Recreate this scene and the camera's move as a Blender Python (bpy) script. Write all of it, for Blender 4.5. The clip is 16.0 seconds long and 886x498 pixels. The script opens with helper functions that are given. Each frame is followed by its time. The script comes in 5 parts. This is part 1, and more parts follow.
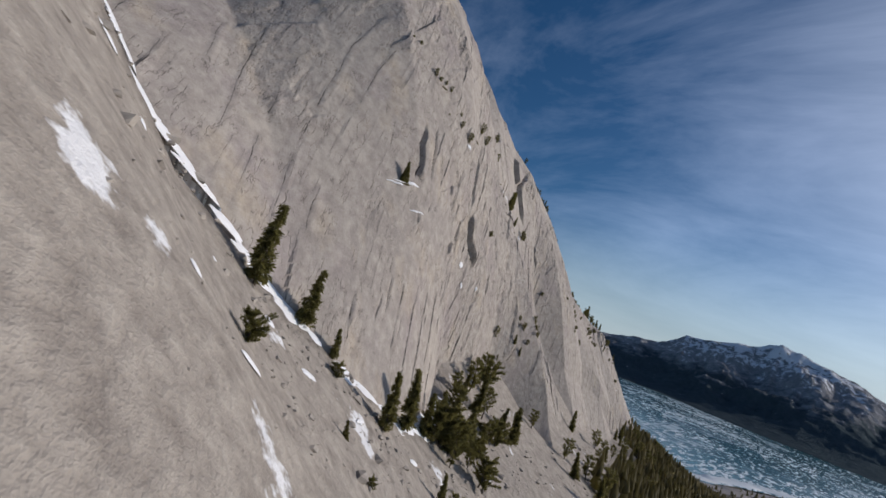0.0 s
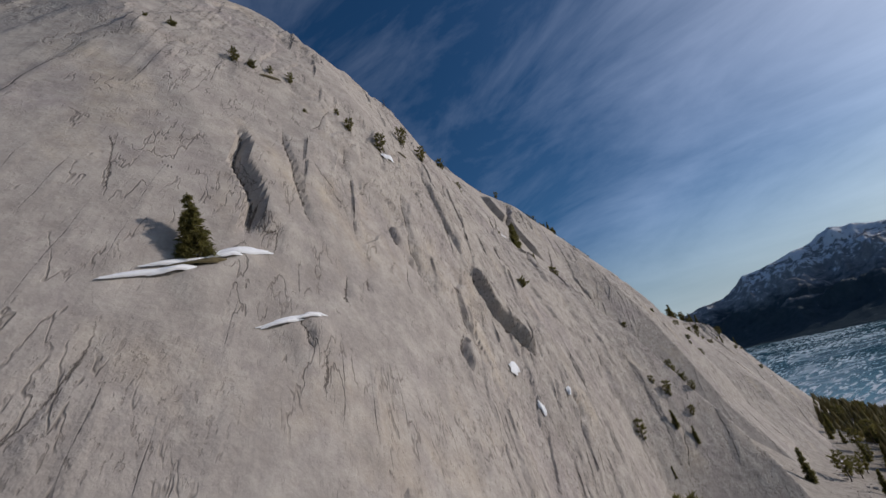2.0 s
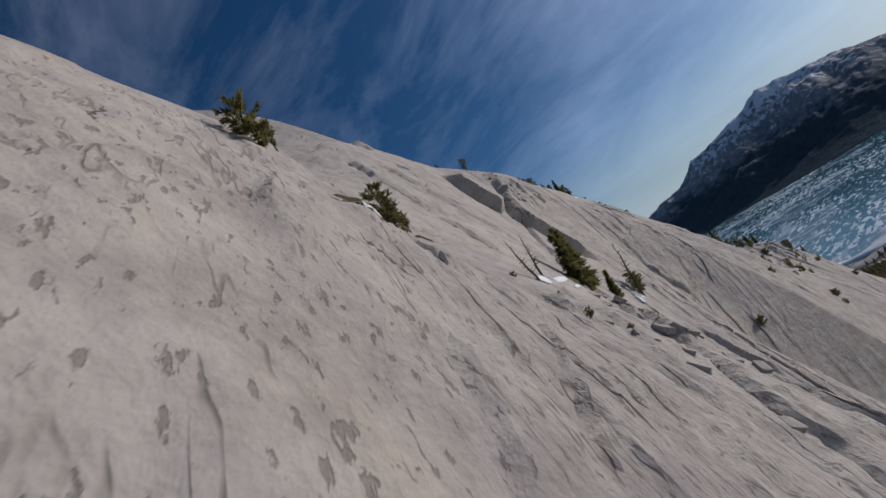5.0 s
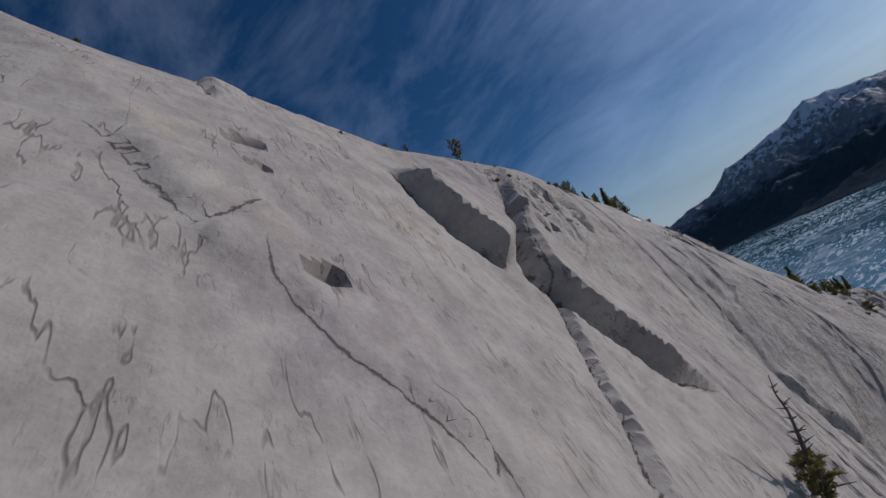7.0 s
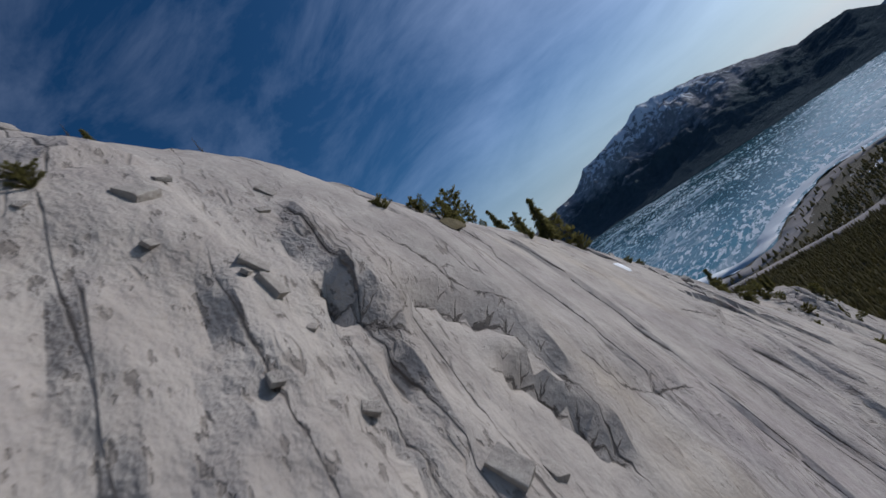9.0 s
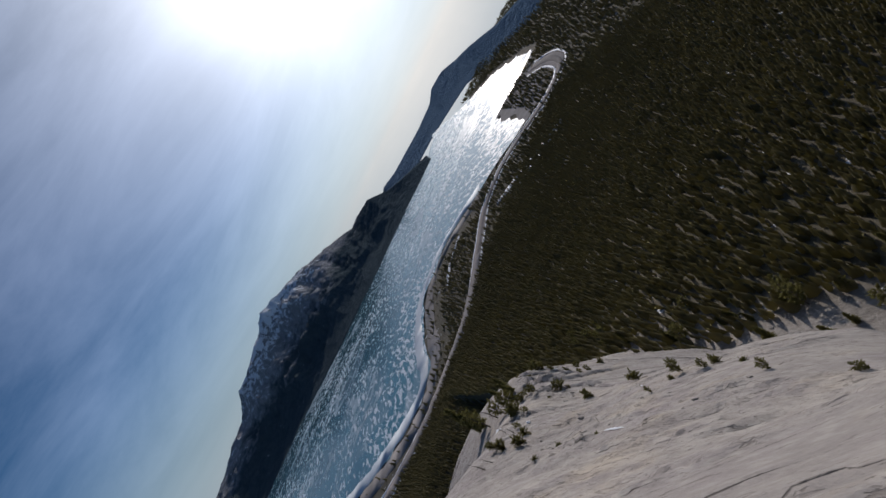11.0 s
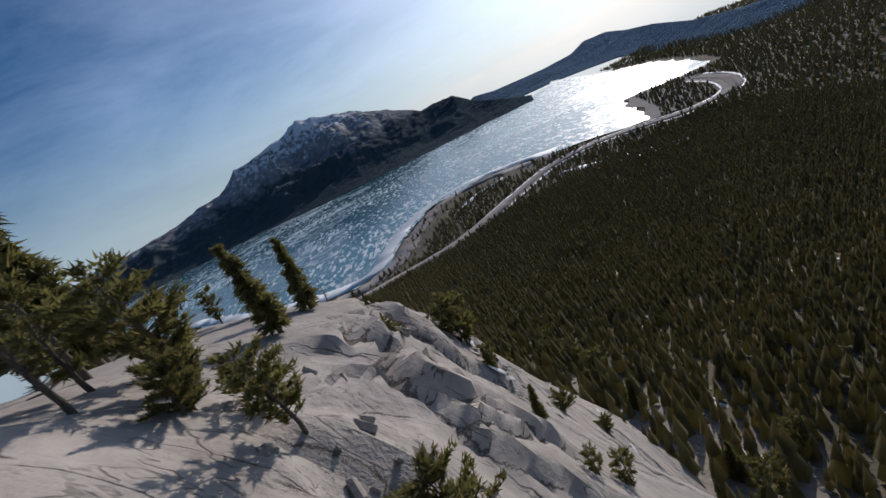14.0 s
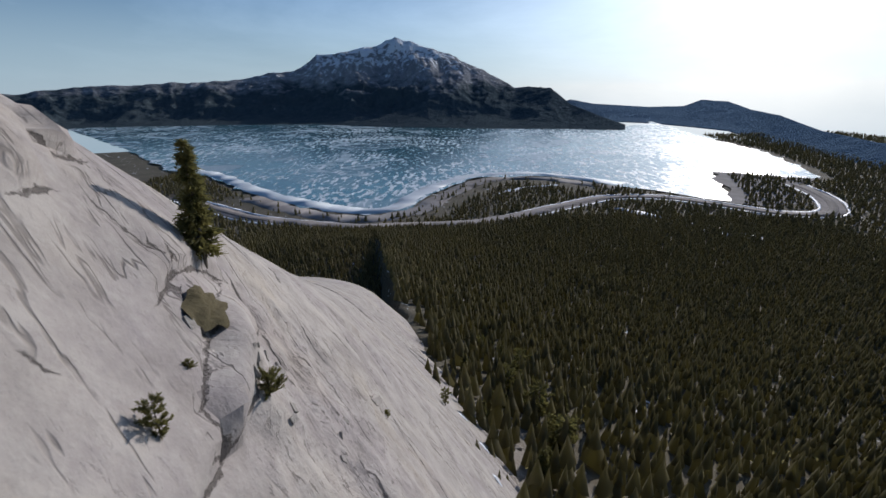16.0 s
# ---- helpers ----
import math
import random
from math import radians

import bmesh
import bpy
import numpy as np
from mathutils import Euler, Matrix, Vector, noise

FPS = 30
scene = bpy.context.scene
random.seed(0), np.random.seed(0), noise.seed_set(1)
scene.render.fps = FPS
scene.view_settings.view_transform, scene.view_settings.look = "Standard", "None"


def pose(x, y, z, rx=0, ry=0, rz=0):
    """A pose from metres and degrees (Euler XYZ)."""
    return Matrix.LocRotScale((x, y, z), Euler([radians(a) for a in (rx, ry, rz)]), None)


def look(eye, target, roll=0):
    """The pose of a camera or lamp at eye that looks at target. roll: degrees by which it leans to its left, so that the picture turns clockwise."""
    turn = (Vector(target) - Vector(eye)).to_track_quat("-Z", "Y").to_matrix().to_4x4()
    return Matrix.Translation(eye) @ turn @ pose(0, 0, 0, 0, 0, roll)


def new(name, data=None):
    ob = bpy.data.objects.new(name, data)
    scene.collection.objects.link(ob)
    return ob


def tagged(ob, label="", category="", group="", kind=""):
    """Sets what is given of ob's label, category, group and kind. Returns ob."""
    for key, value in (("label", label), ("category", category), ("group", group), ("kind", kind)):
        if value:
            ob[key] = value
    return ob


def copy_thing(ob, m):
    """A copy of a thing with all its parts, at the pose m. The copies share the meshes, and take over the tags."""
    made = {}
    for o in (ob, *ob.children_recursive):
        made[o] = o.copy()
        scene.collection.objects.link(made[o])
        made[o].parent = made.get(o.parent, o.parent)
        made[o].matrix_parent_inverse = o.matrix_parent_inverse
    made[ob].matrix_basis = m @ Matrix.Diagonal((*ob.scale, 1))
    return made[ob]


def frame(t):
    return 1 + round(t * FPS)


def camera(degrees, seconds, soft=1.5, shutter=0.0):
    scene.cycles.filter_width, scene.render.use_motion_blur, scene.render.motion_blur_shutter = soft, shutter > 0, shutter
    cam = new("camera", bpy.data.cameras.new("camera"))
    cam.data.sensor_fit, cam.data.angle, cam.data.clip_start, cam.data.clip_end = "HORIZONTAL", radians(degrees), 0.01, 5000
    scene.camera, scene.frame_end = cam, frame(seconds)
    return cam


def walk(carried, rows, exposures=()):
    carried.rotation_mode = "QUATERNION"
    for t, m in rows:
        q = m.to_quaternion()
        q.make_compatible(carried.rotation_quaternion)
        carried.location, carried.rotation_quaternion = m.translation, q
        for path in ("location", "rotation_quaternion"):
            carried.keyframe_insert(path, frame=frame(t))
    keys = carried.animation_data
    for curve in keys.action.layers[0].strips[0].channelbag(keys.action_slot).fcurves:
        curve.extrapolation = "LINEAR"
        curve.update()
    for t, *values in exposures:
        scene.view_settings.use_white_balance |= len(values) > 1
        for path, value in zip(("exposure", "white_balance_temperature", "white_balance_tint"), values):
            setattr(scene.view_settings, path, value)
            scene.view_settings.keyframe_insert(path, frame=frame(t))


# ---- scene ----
cam = camera(89.56, 16.0, shutter=0.05)
PATH = [
    (0, pose(78.74, -200.31, 3.66, 95.33, -17.75, 43.35)),
    (0.5, pose(73.18, -193.34, 3.61, 94.68, -3.29, 39.57)),
    (1, pose(67.77, -187.20, 3.68, 95.98, 4.70, 40.62)),
    (1.5, pose(61.71, -181.12, 5.30, 101.04, 8.45, 45.25)),
    (2, pose(56.11, -175.73, 7.06, 109.06, 16.03, 51.14)),
    (2.5, pose(50.72, -170.59, 9.99, 112.95, 26.75, 56.30)),
    (3, pose(45.36, -165.32, 13.52, 116.39, 42.51, 56.56)),
    (3.2, pose(43.75, -163.46, 14.72, 115.81, 44.15, 55.75)),
    (5.3, pose(27.51, -140.15, 28.96, 105.33, 33.55, 53.01)),
    (5.5, pose(26.39, -137.94, 29.71, 105.15, 33.09, 54.14)),
    (6, pose(23.73, -132.84, 31.35, 105.13, 26.92, 55.99)),
    (6.5, pose(20.56, -127.55, 33.05, 105.12, 26.49, 55.35)),
    (7, pose(17.16, -121.95, 34.91, 104.25, 28.84, 53.21)),
    (7.5, pose(13.97, -116.63, 36.64, 100.36, 29.11, 50.65)),
    (8, pose(10.75, -110.95, 38.12, 98.53, 32.13, 46.30)),
    (8.5, pose(7.37, -104.38, 39.22, 94.82, 31.29, 44.30)),
    (9, pose(3.94, -97.58, 40.63, 97.69, 37.76, 38.29)),
    (9.5, pose(2.26, -91.28, 40.80, 90.59, 47.96, 26.81)),
    (10, pose(1.15, -85.37, 41.84, 84.06, 51.26, 9.35)),
    (10.2, pose(0.47, -82.92, 41.98, 81.19, 54.09, -0.09)),
    (12.3, pose(-10.67, -50.45, 32.51, 45.63, 58.28, -62.24)),
    (12.5, pose(-10.34, -47.34, 30.39, 51.32, 54.06, -54.81)),
    (13, pose(-8.47, -39.81, 24.36, 61.77, 43.45, -40.18)),
    (13.5, pose(-5.34, -31.55, 18.62, 66.88, 39.22, -24.37)),
    (14, pose(-2.32, -23.09, 12.69, 71.14, 26.66, -11.92)),
    (14.5, pose(-0.38, -16.55, 8.59, 72.07, 13.47, -2.23)),
    (15, pose(0.94, -11.50, 6.02, 70.79, 4.10, 2.80)),
    (15.5, pose(1.18, -5.84, 3.34, 69.32, 5.27, -5.15)),
    (16, pose(1.92, -1.01, 0.74, 70.26, 0.92, -0.18)),
]

walk(cam, PATH, [(0, 0.1, 6700, 14), (1.5, -0.08, 6650, 14), (3.0, 0.0, 6600, 15), (5.5, -0.2, 6350, 15), (7.5, -0.4, 6050, 15), (8.5, -0.2, 6050, 14), (9.5, -0.1, 6100, 13), (10.2, -0.3, 6300, 14), (12.3, -0.1, 6500, 15), (14.5, 0.1, 6500, 15), (15.2, 0.15, 6350, 14), (16, 0.15, 6250, 13)])

# world: low winter sun ahead over the far end of the lake, thin high cloud
SUN_AZ, SUN_EL = radians(33), radians(21)
SUN_DIR = Vector((math.sin(SUN_AZ) * math.cos(SUN_EL), math.cos(SUN_AZ) * math.cos(SUN_EL), math.sin(SUN_EL)))


def node(tree, kind, at=None, **values):
    nd = tree.nodes.new(kind)
    for key, value in values.items():
        setattr(nd, key, value)
    for key, value in (at or {}).items():
        if isinstance(value, bpy.types.NodeSocket):
            tree.links.new(value, nd.inputs[key])
        else:
            nd.inputs[key].default_value = value
    return nd


world = bpy.data.worlds.new("sky")
scene.world = world
world.use_nodes = True
wt = world.node_tree
wt.nodes.clear()
sky = node(wt, "ShaderNodeTexSky", sky_type="NISHITA", sun_disc=False, sun_elevation=SUN_EL, sun_rotation=SUN_AZ, altitude=1400.0, air_density=1.0, dust_density=0.6, ozone_density=3.0)
deep = node(wt, "ShaderNodeHueSaturation", {"Color": sky.outputs["Color"], "Saturation": 1.25, "Value": 0.72})
wcoord = node(wt, "ShaderNodeTexCoord")
wmap = node(wt, "ShaderNodeMapping", {"Vector": wcoord.outputs["Generated"], "Rotation": (0.0, 0.0, radians(-62)), "Scale": (0.9, 4.0, 5.0)})
wisp = node(wt, "ShaderNodeTexNoise", {"Vector": wmap.outputs["Vector"], "Scale": 1.1, "Detail": 7.0, "Roughness": 0.62, "Distortion": 0.4})
wramp = node(wt, "ShaderNodeMapRange", {"Value": wisp.outputs["Fac"], "From Min": 0.42, "From Max": 0.8, "To Min": 0.0, "To Max": 0.75})
wbright = node(wt, "ShaderNodeVectorMath", {0: sky.outputs["Color"], "Scale": 1.9}, operation="SCALE")
wwhite = node(wt, "ShaderNodeMixRGB", {"Fac": 0.35, "Color1": wbright.outputs["Vector"], "Color2": (4.0, 4.3, 4.8, 1)})
wmix = node(wt, "ShaderNodeMixRGB", {"Fac": wramp.outputs["Result"], "Color1": deep.outputs["Color"], "Color2": wwhite.outputs["Color"]})
wup = node(wt, "ShaderNodeSeparateXYZ", {"Vector": wcoord.outputs["Generated"]}).outputs["Z"]
wlow = node(wt, "ShaderNodeMapRange", {"Value": wup, "From Min": 0.0, "From Max": 0.26, "To Min": 0.8, "To Max": 0.0}, interpolation_type="SMOOTHSTEP").outputs["Result"]
wmix = node(wt, "ShaderNodeMixRGB", {"Fac": wlow, "Color1": wmix.outputs["Color"], "Color2": (4.2, 5.6, 6.6, 1)})
wdot = node(wt, "ShaderNodeVectorMath", {0: wcoord.outputs["Generated"], 1: SUN_DIR}, operation="DOT_PRODUCT").outputs["Value"]
wpos = node(wt, "ShaderNodeMath", {0: wdot, 1: 0.0}, operation="MAXIMUM").outputs["Value"]
wide = node(wt, "ShaderNodeMath", {0: wpos, 1: 9.0}, operation="POWER").outputs["Value"]
tight = node(wt, "ShaderNodeMath", {0: wpos, 1: 60.0}, operation="POWER").outputs["Value"]
wide = node(wt, "ShaderNodeMath", {0: wide, 1: 8.2}, operation="MULTIPLY").outputs["Value"]
tight = node(wt, "ShaderNodeMath", {0: tight, 1: 14.0}, operation="MULTIPLY").outputs["Value"]
veil = node(wt, "ShaderNodeMath", {0: wide, 1: tight}, operation="ADD").outputs["Value"]
wglow = node(wt, "ShaderNodeVectorMath", {0: (0.93, 0.98, 1.0), "Scale": veil}, operation="SCALE")
wsum = node(wt, "ShaderNodeVectorMath", {0: wmix.outputs["Color"], 1: wglow.outputs["Vector"]}, operation="ADD")
wback = node(wt, "ShaderNodeBackground", {"Color": wsum.outputs["Vector"], "Strength": 0.08})
node(wt, "ShaderNodeOutputWorld", {"Surface": wback.outputs["Background"]})

sun_data = bpy.data.lights.new("sun", "SUN")
sun_data.energy, sun_data.angle, sun_data.color = 2.5, radians(0.6), (1.0, 0.93, 0.84)
sun = new("sun", sun_data)
sun.matrix_world = look((0, 0, 300), Vector((0, 0, 300)) - SUN_DIR)

# ---- shapes of the land ----
from mathutils.geometry import delaunay_2d_cdt

RNG = np.random.RandomState(7)
TABLE = RNG.rand(6, 256, 256)


def vnoise(x, y, k=0):
    x, y = np.asarray(x, float), np.asarray(y, float)
    xi, yi = np.floor(x).astype(int), np.floor(y).astype(int)
    fx, fy = x - xi, y - yi
    fx, fy = fx * fx * (3 - 2 * fx), fy * fy * (3 - 2 * fy)
    t = TABLE[k % 6]
    a, b, c, d = t[xi & 255, yi & 255], t[(xi + 1) & 255, yi & 255], t[xi & 255, (yi + 1) & 255], t[(xi + 1) & 255, (yi + 1) & 255]
    return (a * (1 - fx) + b * fx) * (1 - fy) + (c * (1 - fx) + d * fx) * fy * 1.0


def fbm(x, y, octaves=4, k=0, gain=0.5):
    total, amp, norm = 0, 1.0, 0
    for i in range(octaves):
        total = total + amp * (vnoise(x * 2 ** i + 17.3 * i, y * 2 ** i + 5.1 * i, k + i) - 0.5)
        norm += amp
        amp *= gain
    return total / norm


def ridged(x, y, octaves=4, k=0):
    total, amp = 0, 1.0
    for i in range(octaves):
        total = total + amp * (1 - np.abs(2 * vnoise(x * 2 ** i + 3.7 * i, y * 2 ** i + 9.2 * i, k + i) - 1))
        amp *= 0.5
    return total / 1.9


def smooth(a, b, x):
    t = np.clip((np.asarray(x, float) - a) / (b - a), 0, 1)
    return t * t * (3 - 2 * t)


LAKE_Z = -120.0
# the slab: u along the strike, w up the dip, o out of the rock
N_ = Vector((0.843, 0.26, 0.472)).normalized()
S_ = Vector((-N_.y, N_.x, 0)).normalized()
D_ = N_.cross(S_)
O_ = Vector((-4.0, -4.0, -0.5))
SLAB = Matrix((S_, D_, N_)).transposed().to_4x4()
SLAB.translation = O_
HN = Vector((N_.x, N_.y, 0)).normalized()

# down the strike: where the slab bulges, how it tilts, where its brow begins and how fast it rounds off, and how it draws back below
LINE_U = [-300, -212, -169, -139, -119, -106, -92, -79, -60, -42, -26, -13, 1, 30, 60, 120]
LINE_W = [-40, -6, 12.5, 31, 38, 42, 46, 46, 43, 38, 21, 8, -2, -20, -36, -66]
FORM_U = [-230, -205, -188, -172, -158, -146, -135, -124, -113, -102, -93, -84, -74, -63, -50, -38, -27, -17, -8, 0, 9, 20, 34, 60]
BULGE = [-2.72, -2.33, -1.28, 1.66, 2.49, 3.4, 2.2, -0.6, -1.17, -2.05, -1.55, 0.07, 0.28, -0.23, -3.19, -4.95, -4.35, -2.1, 1.22, 2.7, 2.68, 2.44, 1.2, -1.0]
TILT = [-0.73, -1.47, -1.47, 1.46, 3.12, 2.29, 1.62, -0.73, 1.16, 1.56, 1.35, 2.3, 0.08, -0.83, -0.96, -1.96, -2.15, -1.08, -0.58, 1.05, -0.18, -0.81, -1.4, -2.24]
BROW = [8.35, 8.39, 8.1, 6.86, 3.9, 1.58, 2.57, 4.11, 7.38, 8.36, 4.5, 1.21, -0.22, -0.19, 3.56, 5.8, 4.92, 2.69, 1.07, 3.17, 6.06, 3.34, 3.71, 5.65]
ROUND = [2.06, 1.79, 1.41, 1.08, 1.61, 1.39, 3.58, 0.62, 1.44, 3.88, 6.04, 9.77, 9.92, 7.23, 3.87, 2.4, 2.93, 4.63, 7.94, 10.99, 8.24, 6.5, 8.0, 9.0]
UNDER = [-0.1, -0.03, 0.09, 0.32, 0.68, 1.02, 0.9, 0.35, -0.22, -0.58, -0.42, 0.03, 0.53, 0.91, 0.69, 0.6, 0.78, 1.02, 1.05, 0.81, 0.63, 0.49, 0.33, -0.09]


def mid_line(u):
    return np.interp(u, LINE_U, LINE_W)


def crest(u):
    """Where the rounded brow has grown steep and the back of the slab begins."""
    k, tilt = np.interp(u, FORM_U, ROUND), np.interp(u, FORM_U, TILT)
    return mid_line(u) + np.interp(u, FORM_U, BROW) + np.clip((1.3 + 0.1 * tilt) / (0.01 * k), 9, 36)


FOOT_U = [-400, -230, -212, -203, -198, -190, -177, -160, -131, -94, -50, -5, 23, 62, 120, 200, 320, 480]
FOOT_W = [110, 64, 34, 19, 10, 2.2, -5.2, -11, -16, -24, -32, -30, -31, -44, -62, -84, -110, -134]


def foot(u):
    return np.interp(u, FOOT_U, FOOT_W)


def bump(u, w, cu, cw, ru, rw):
    return np.exp(-((u - cu) / ru) ** 2 - ((w - cw) / rw) ** 2)


def slab_form(u, w):
    """The slab's broad relief, out of its plane."""
    x = w - mid_line(u)
    up = np.maximum(0, x - np.interp(u, FORM_U, BROW))
    low = np.minimum(np.maximum(0, -x - 12), 40)
    o = np.interp(u, FORM_U, BULGE) + 0.1 * np.interp(u, FORM_U, TILT) * np.maximum(x, -45)
    o = o - 0.005 * np.interp(u, FORM_U, ROUND) * np.where(up > 30, 60 * up - 900, up * up) - 0.005 * np.interp(u, FORM_U, UNDER) * low * low
    return o + 0.5 * fbm(u / 22, w / 16, 3, 1)


CRACKS = []


def crack_line(*pts_and_size):
    *pts, width, depth, rise, reach = pts_and_size
    CRACKS.append((pts, width, depth, rise, reach))


# long cracks and steps of the slab: points along each, width, depth, how far the edge above stands out and over what reach
crack_line((-170.3, 23.2), (-171.3, 19.7), (-171.9, 17.5), (-172.5, 15.3), 0.36, 1.1, 0.35, 5)
crack_line((-167.5, 24.4), (-168.3, 21.5), (-169.1, 19.5), (-169.1, 17.7), (-169.6, 16.3), 0.27, 0.6, 0.12, 3)
crack_line((-171.6, 17.3), (-172.1, 15.4), (-171.5, 15.6), (-172, 14.5), 0.21, 0.5, 0.08, 3)
crack_line((-152.8, 26.5), (-153.7, 23.3), (-154.2, 20.2), (-154, 17.9), 0.3, 0.8, 0.3, 4)
crack_line((-153.7, 17.6), (-154.5, 15.8), (-154.1, 13.4), (-152.4, 11.4), (-151.2, 10.2), 0.43, 1, 0.9, 5)
crack_line((-87.5, 53.8), (-101.6, 39.4), (-127, 24.3), (-130.2, 19.6), 0.32, 0.8, 0.3, 4)
crack_line((-172.2, 11.7), (-172, 11.3), (-172.1, 10.7), 0.26, 0.6, 0.12, 3)
crack_line((-161.1, 11.9), (-162.2, 10.6), (-162.4, 9.5), 0.32, 0.9, 0.3, 3)
crack_line((-169, 14), (-169.8, 12.8), (-169.7, 12.5), 0.21, 0.4, 0.08, 3)
crack_line((-175.6, 14.2), (-174.8, 14.4), (-173.9, 14.6), (-172.5, 15.2), 0.21, 0.4, 0.28, 2.5)
crack_line((-173.2, 11.6), (-172.3, 11.8), (-170.9, 11.9), 0.21, 0.4, 0.2, 2.5)
crack_line((-148.9, 7.3), (-148.5, 5.7), (-150.4, 4.4), 0.29, 0.7, 0.25, 3)
crack_line((-167, 21.1), (-167, 20), (-166.5, 18.5), 0.19, 0.35, 0.08, 3)
crack_line((-158.9, 22.4), (-162.1, 17), (-162.5, 14.7), 0.26, 0.5, 0.12, 3)
crack_line((-160.7, 39.9), (-155.7, 42.3), (-148.5, 44.8), 0.26, 0.5, 0.24, 4)
crack_line((-162.9, 18.6), (-163, 18), (-163.2, 16.9), 0.29, 0.8, 0.25, 3)
crack_line((-163, 16.1), (-162.8, 15.7), (-162.8, 15.5), 0.3, 0.7, 0.16, 3)
crack_line((-164.3, 20.4), (-164, 20.2), 0.26, 0.6, 0.16, 2)
crack_line((-136, 34.8), (-135.4, 34.8), (-134.9, 34.7), (-133.5, 34.8), (-131.2, 34.8), 0.2, 0.3, 0.14, 1.5)
crack_line((-134.1, 34.5), (-134.4, 34.1), (-134.7, 33.5), 0.36, 0.6, 0.1, 2)
crack_line((-134.3, 34), (-134.3, 33.6), (-134.5, 33.2), 0.3, 0.8, 0.2, 3)
crack_line((-133.7, 33.9), (-134, 33.3), 0.26, 0.5, 0.12, 3)
crack_line((-132.3, 32.5), (-132.5, 32.1), (-132.7, 31.9), 0.26, 0.7, 0.2, 2.5)
crack_line((-131.1, 32), (-131.8, 31.6), 0.26, 0.7, 0.2, 2.5)
crack_line((-126.3, 32.4), (-127.4, 31.3), (-127.5, 30.3), 0.29, 0.8, 0.35, 3)
crack_line((-112.5, 29.8), (-119.4, 27.9), (-122.9, 26.9), 0.36, 1, 0.5, 4)
crack_line((-98.9, 23.5), (-99.5, 20.2), (-98.5, 15.9), 0.36, 1, 0.5, 4)
crack_line((-116.2, 51.5), (-117.4, 48), 0.3, 0.9, 0.25, 3)
crack_line((-117.3, 47.9), (-117.8, 45.1), (-118.3, 42.6), 0.21, 0.4, 0.28, 5)
crack_line((-118.5, 41.9), (-119, 39.7), (-119.4, 38.1), (-119.6, 37.3), (-119.5, 36.5), 0.26, 0.5, 0.28, 5)
crack_line((-122.5, 41.5), (-122.6, 40.6), (-122.7, 39.5), (-122.5, 38.3), 0.17, 0.3, 0.03, 3)
crack_line((-120, 41.8), (-121.2, 39.9), (-121.6, 39), 0.17, 0.25, 0.02, 3)
crack_line((-114, 50.4), (-114.1, 48), (-114.1, 45.9), 0.21, 0.35, 0.1, 4)
crack_line((-119.4, 54.2), (-118.2, 54.3), (-116.1, 54.6), (-113.6, 56.5), 0.21, 0.3, 0.2, 3)
crack_line((-118.8, 52.7), (-117.6, 53.1), 0.17, 0.25, 0.1, 2)
crack_line((-106.2, 60.2), (-104, 60.3), 0.3, 0.7, 0.32, 3)
crack_line((-113.6, 49.4), (-113.9, 47.6), (-114.1, 45.7), 0.24, 0.4, 0.16, 4)
crack_line((-114.1, 45.7), (-113.1, 45.9), (-111.3, 46.8), 0.26, 0.5, 0.36, 2.5)
crack_line((-112.3, 45.3), (-113.1, 44), (-113.1, 42.8), (-112.8, 41.6), (-112.7, 40.9), (-112.9, 39.7), (-112.6, 38.5), 0.22, 0.4, 0.2, 4)
crack_line((-112, 40.7), (-112.2, 38.5), (-113.1, 36.7), (-113.7, 35.4), 0.24, 0.4, 0.16, 4)
crack_line((-100.8, 52.0), (-101.1, 48.8), (-101.2, 46.4), (-100.8, 44.7), (-100.4, 43.5), 0.6, 1.4, 1.35, 12)
crack_line((-87.3, 52.4), (-92.2, 48.4), (-95.6, 46.3), (-98.0, 44.0), (-99.3, 42.4), (-99.1, 40.8), (-98.5, 38.8), (-98.0, 37.2), (-96.9, 35.4), (-94.5, 33.3), 0.55, 1.3, 1.1, 7)
crack_line((-84.2, 30.4), (-85.5, 28.5), (-84.3, 26.1), (-83.6, 23.9), 0.36, 0.9, 0.6, 4)
crack_line((-83.8, 39.5), (-82.6, 37.8), (-82.4, 36), 0.19, 0.3, 0.08, 3)
crack_line((-106.1, 60.6), (-107.6, 55.6), 0.3, 0.6, 0.32, 3)
crack_line((-86.8, 47.7), (-85.8, 46.6), (-85.3, 45.6), (-85.4, 44.4), 0.3, 0.7, 0.16, 3)
crack_line((-94.7, 52.6), (-94.6, 51.3), (-94.4, 50.3), (-94, 49.7), 0.2, 0.4, 0.08, 3)
crack_line((-94.1, 48.5), (-93.8, 48.2), (-93.6, 47.7), 0.17, 0.3, 0.05, 3)
crack_line((-92.8, 46.1), (-92.6, 45.4), (-92.7, 44.9), 0.3, 0.8, 0.25, 2.5)
crack_line((-92.8, 44), (-91.9, 43.3), (-91.2, 42.2), 0.21, 0.35, 0.1, 2)
crack_line((-85.5, 38.6), (-85.4, 37.4), (-85.7, 36.3), 0.21, 0.4, 0.1, 3)
crack_line((-85.2, 48.4), (-85.1, 47.6), (-85.2, 46.7), (-85, 46.1), (-84.8, 45.5), 0.17, 0.3, 0.06, 3)
crack_line((-86.3, 45.7), (-85.9, 45), (-85.9, 44.4), (-85.9, 43.8), 0.29, 0.8, 0.25, 2.5)
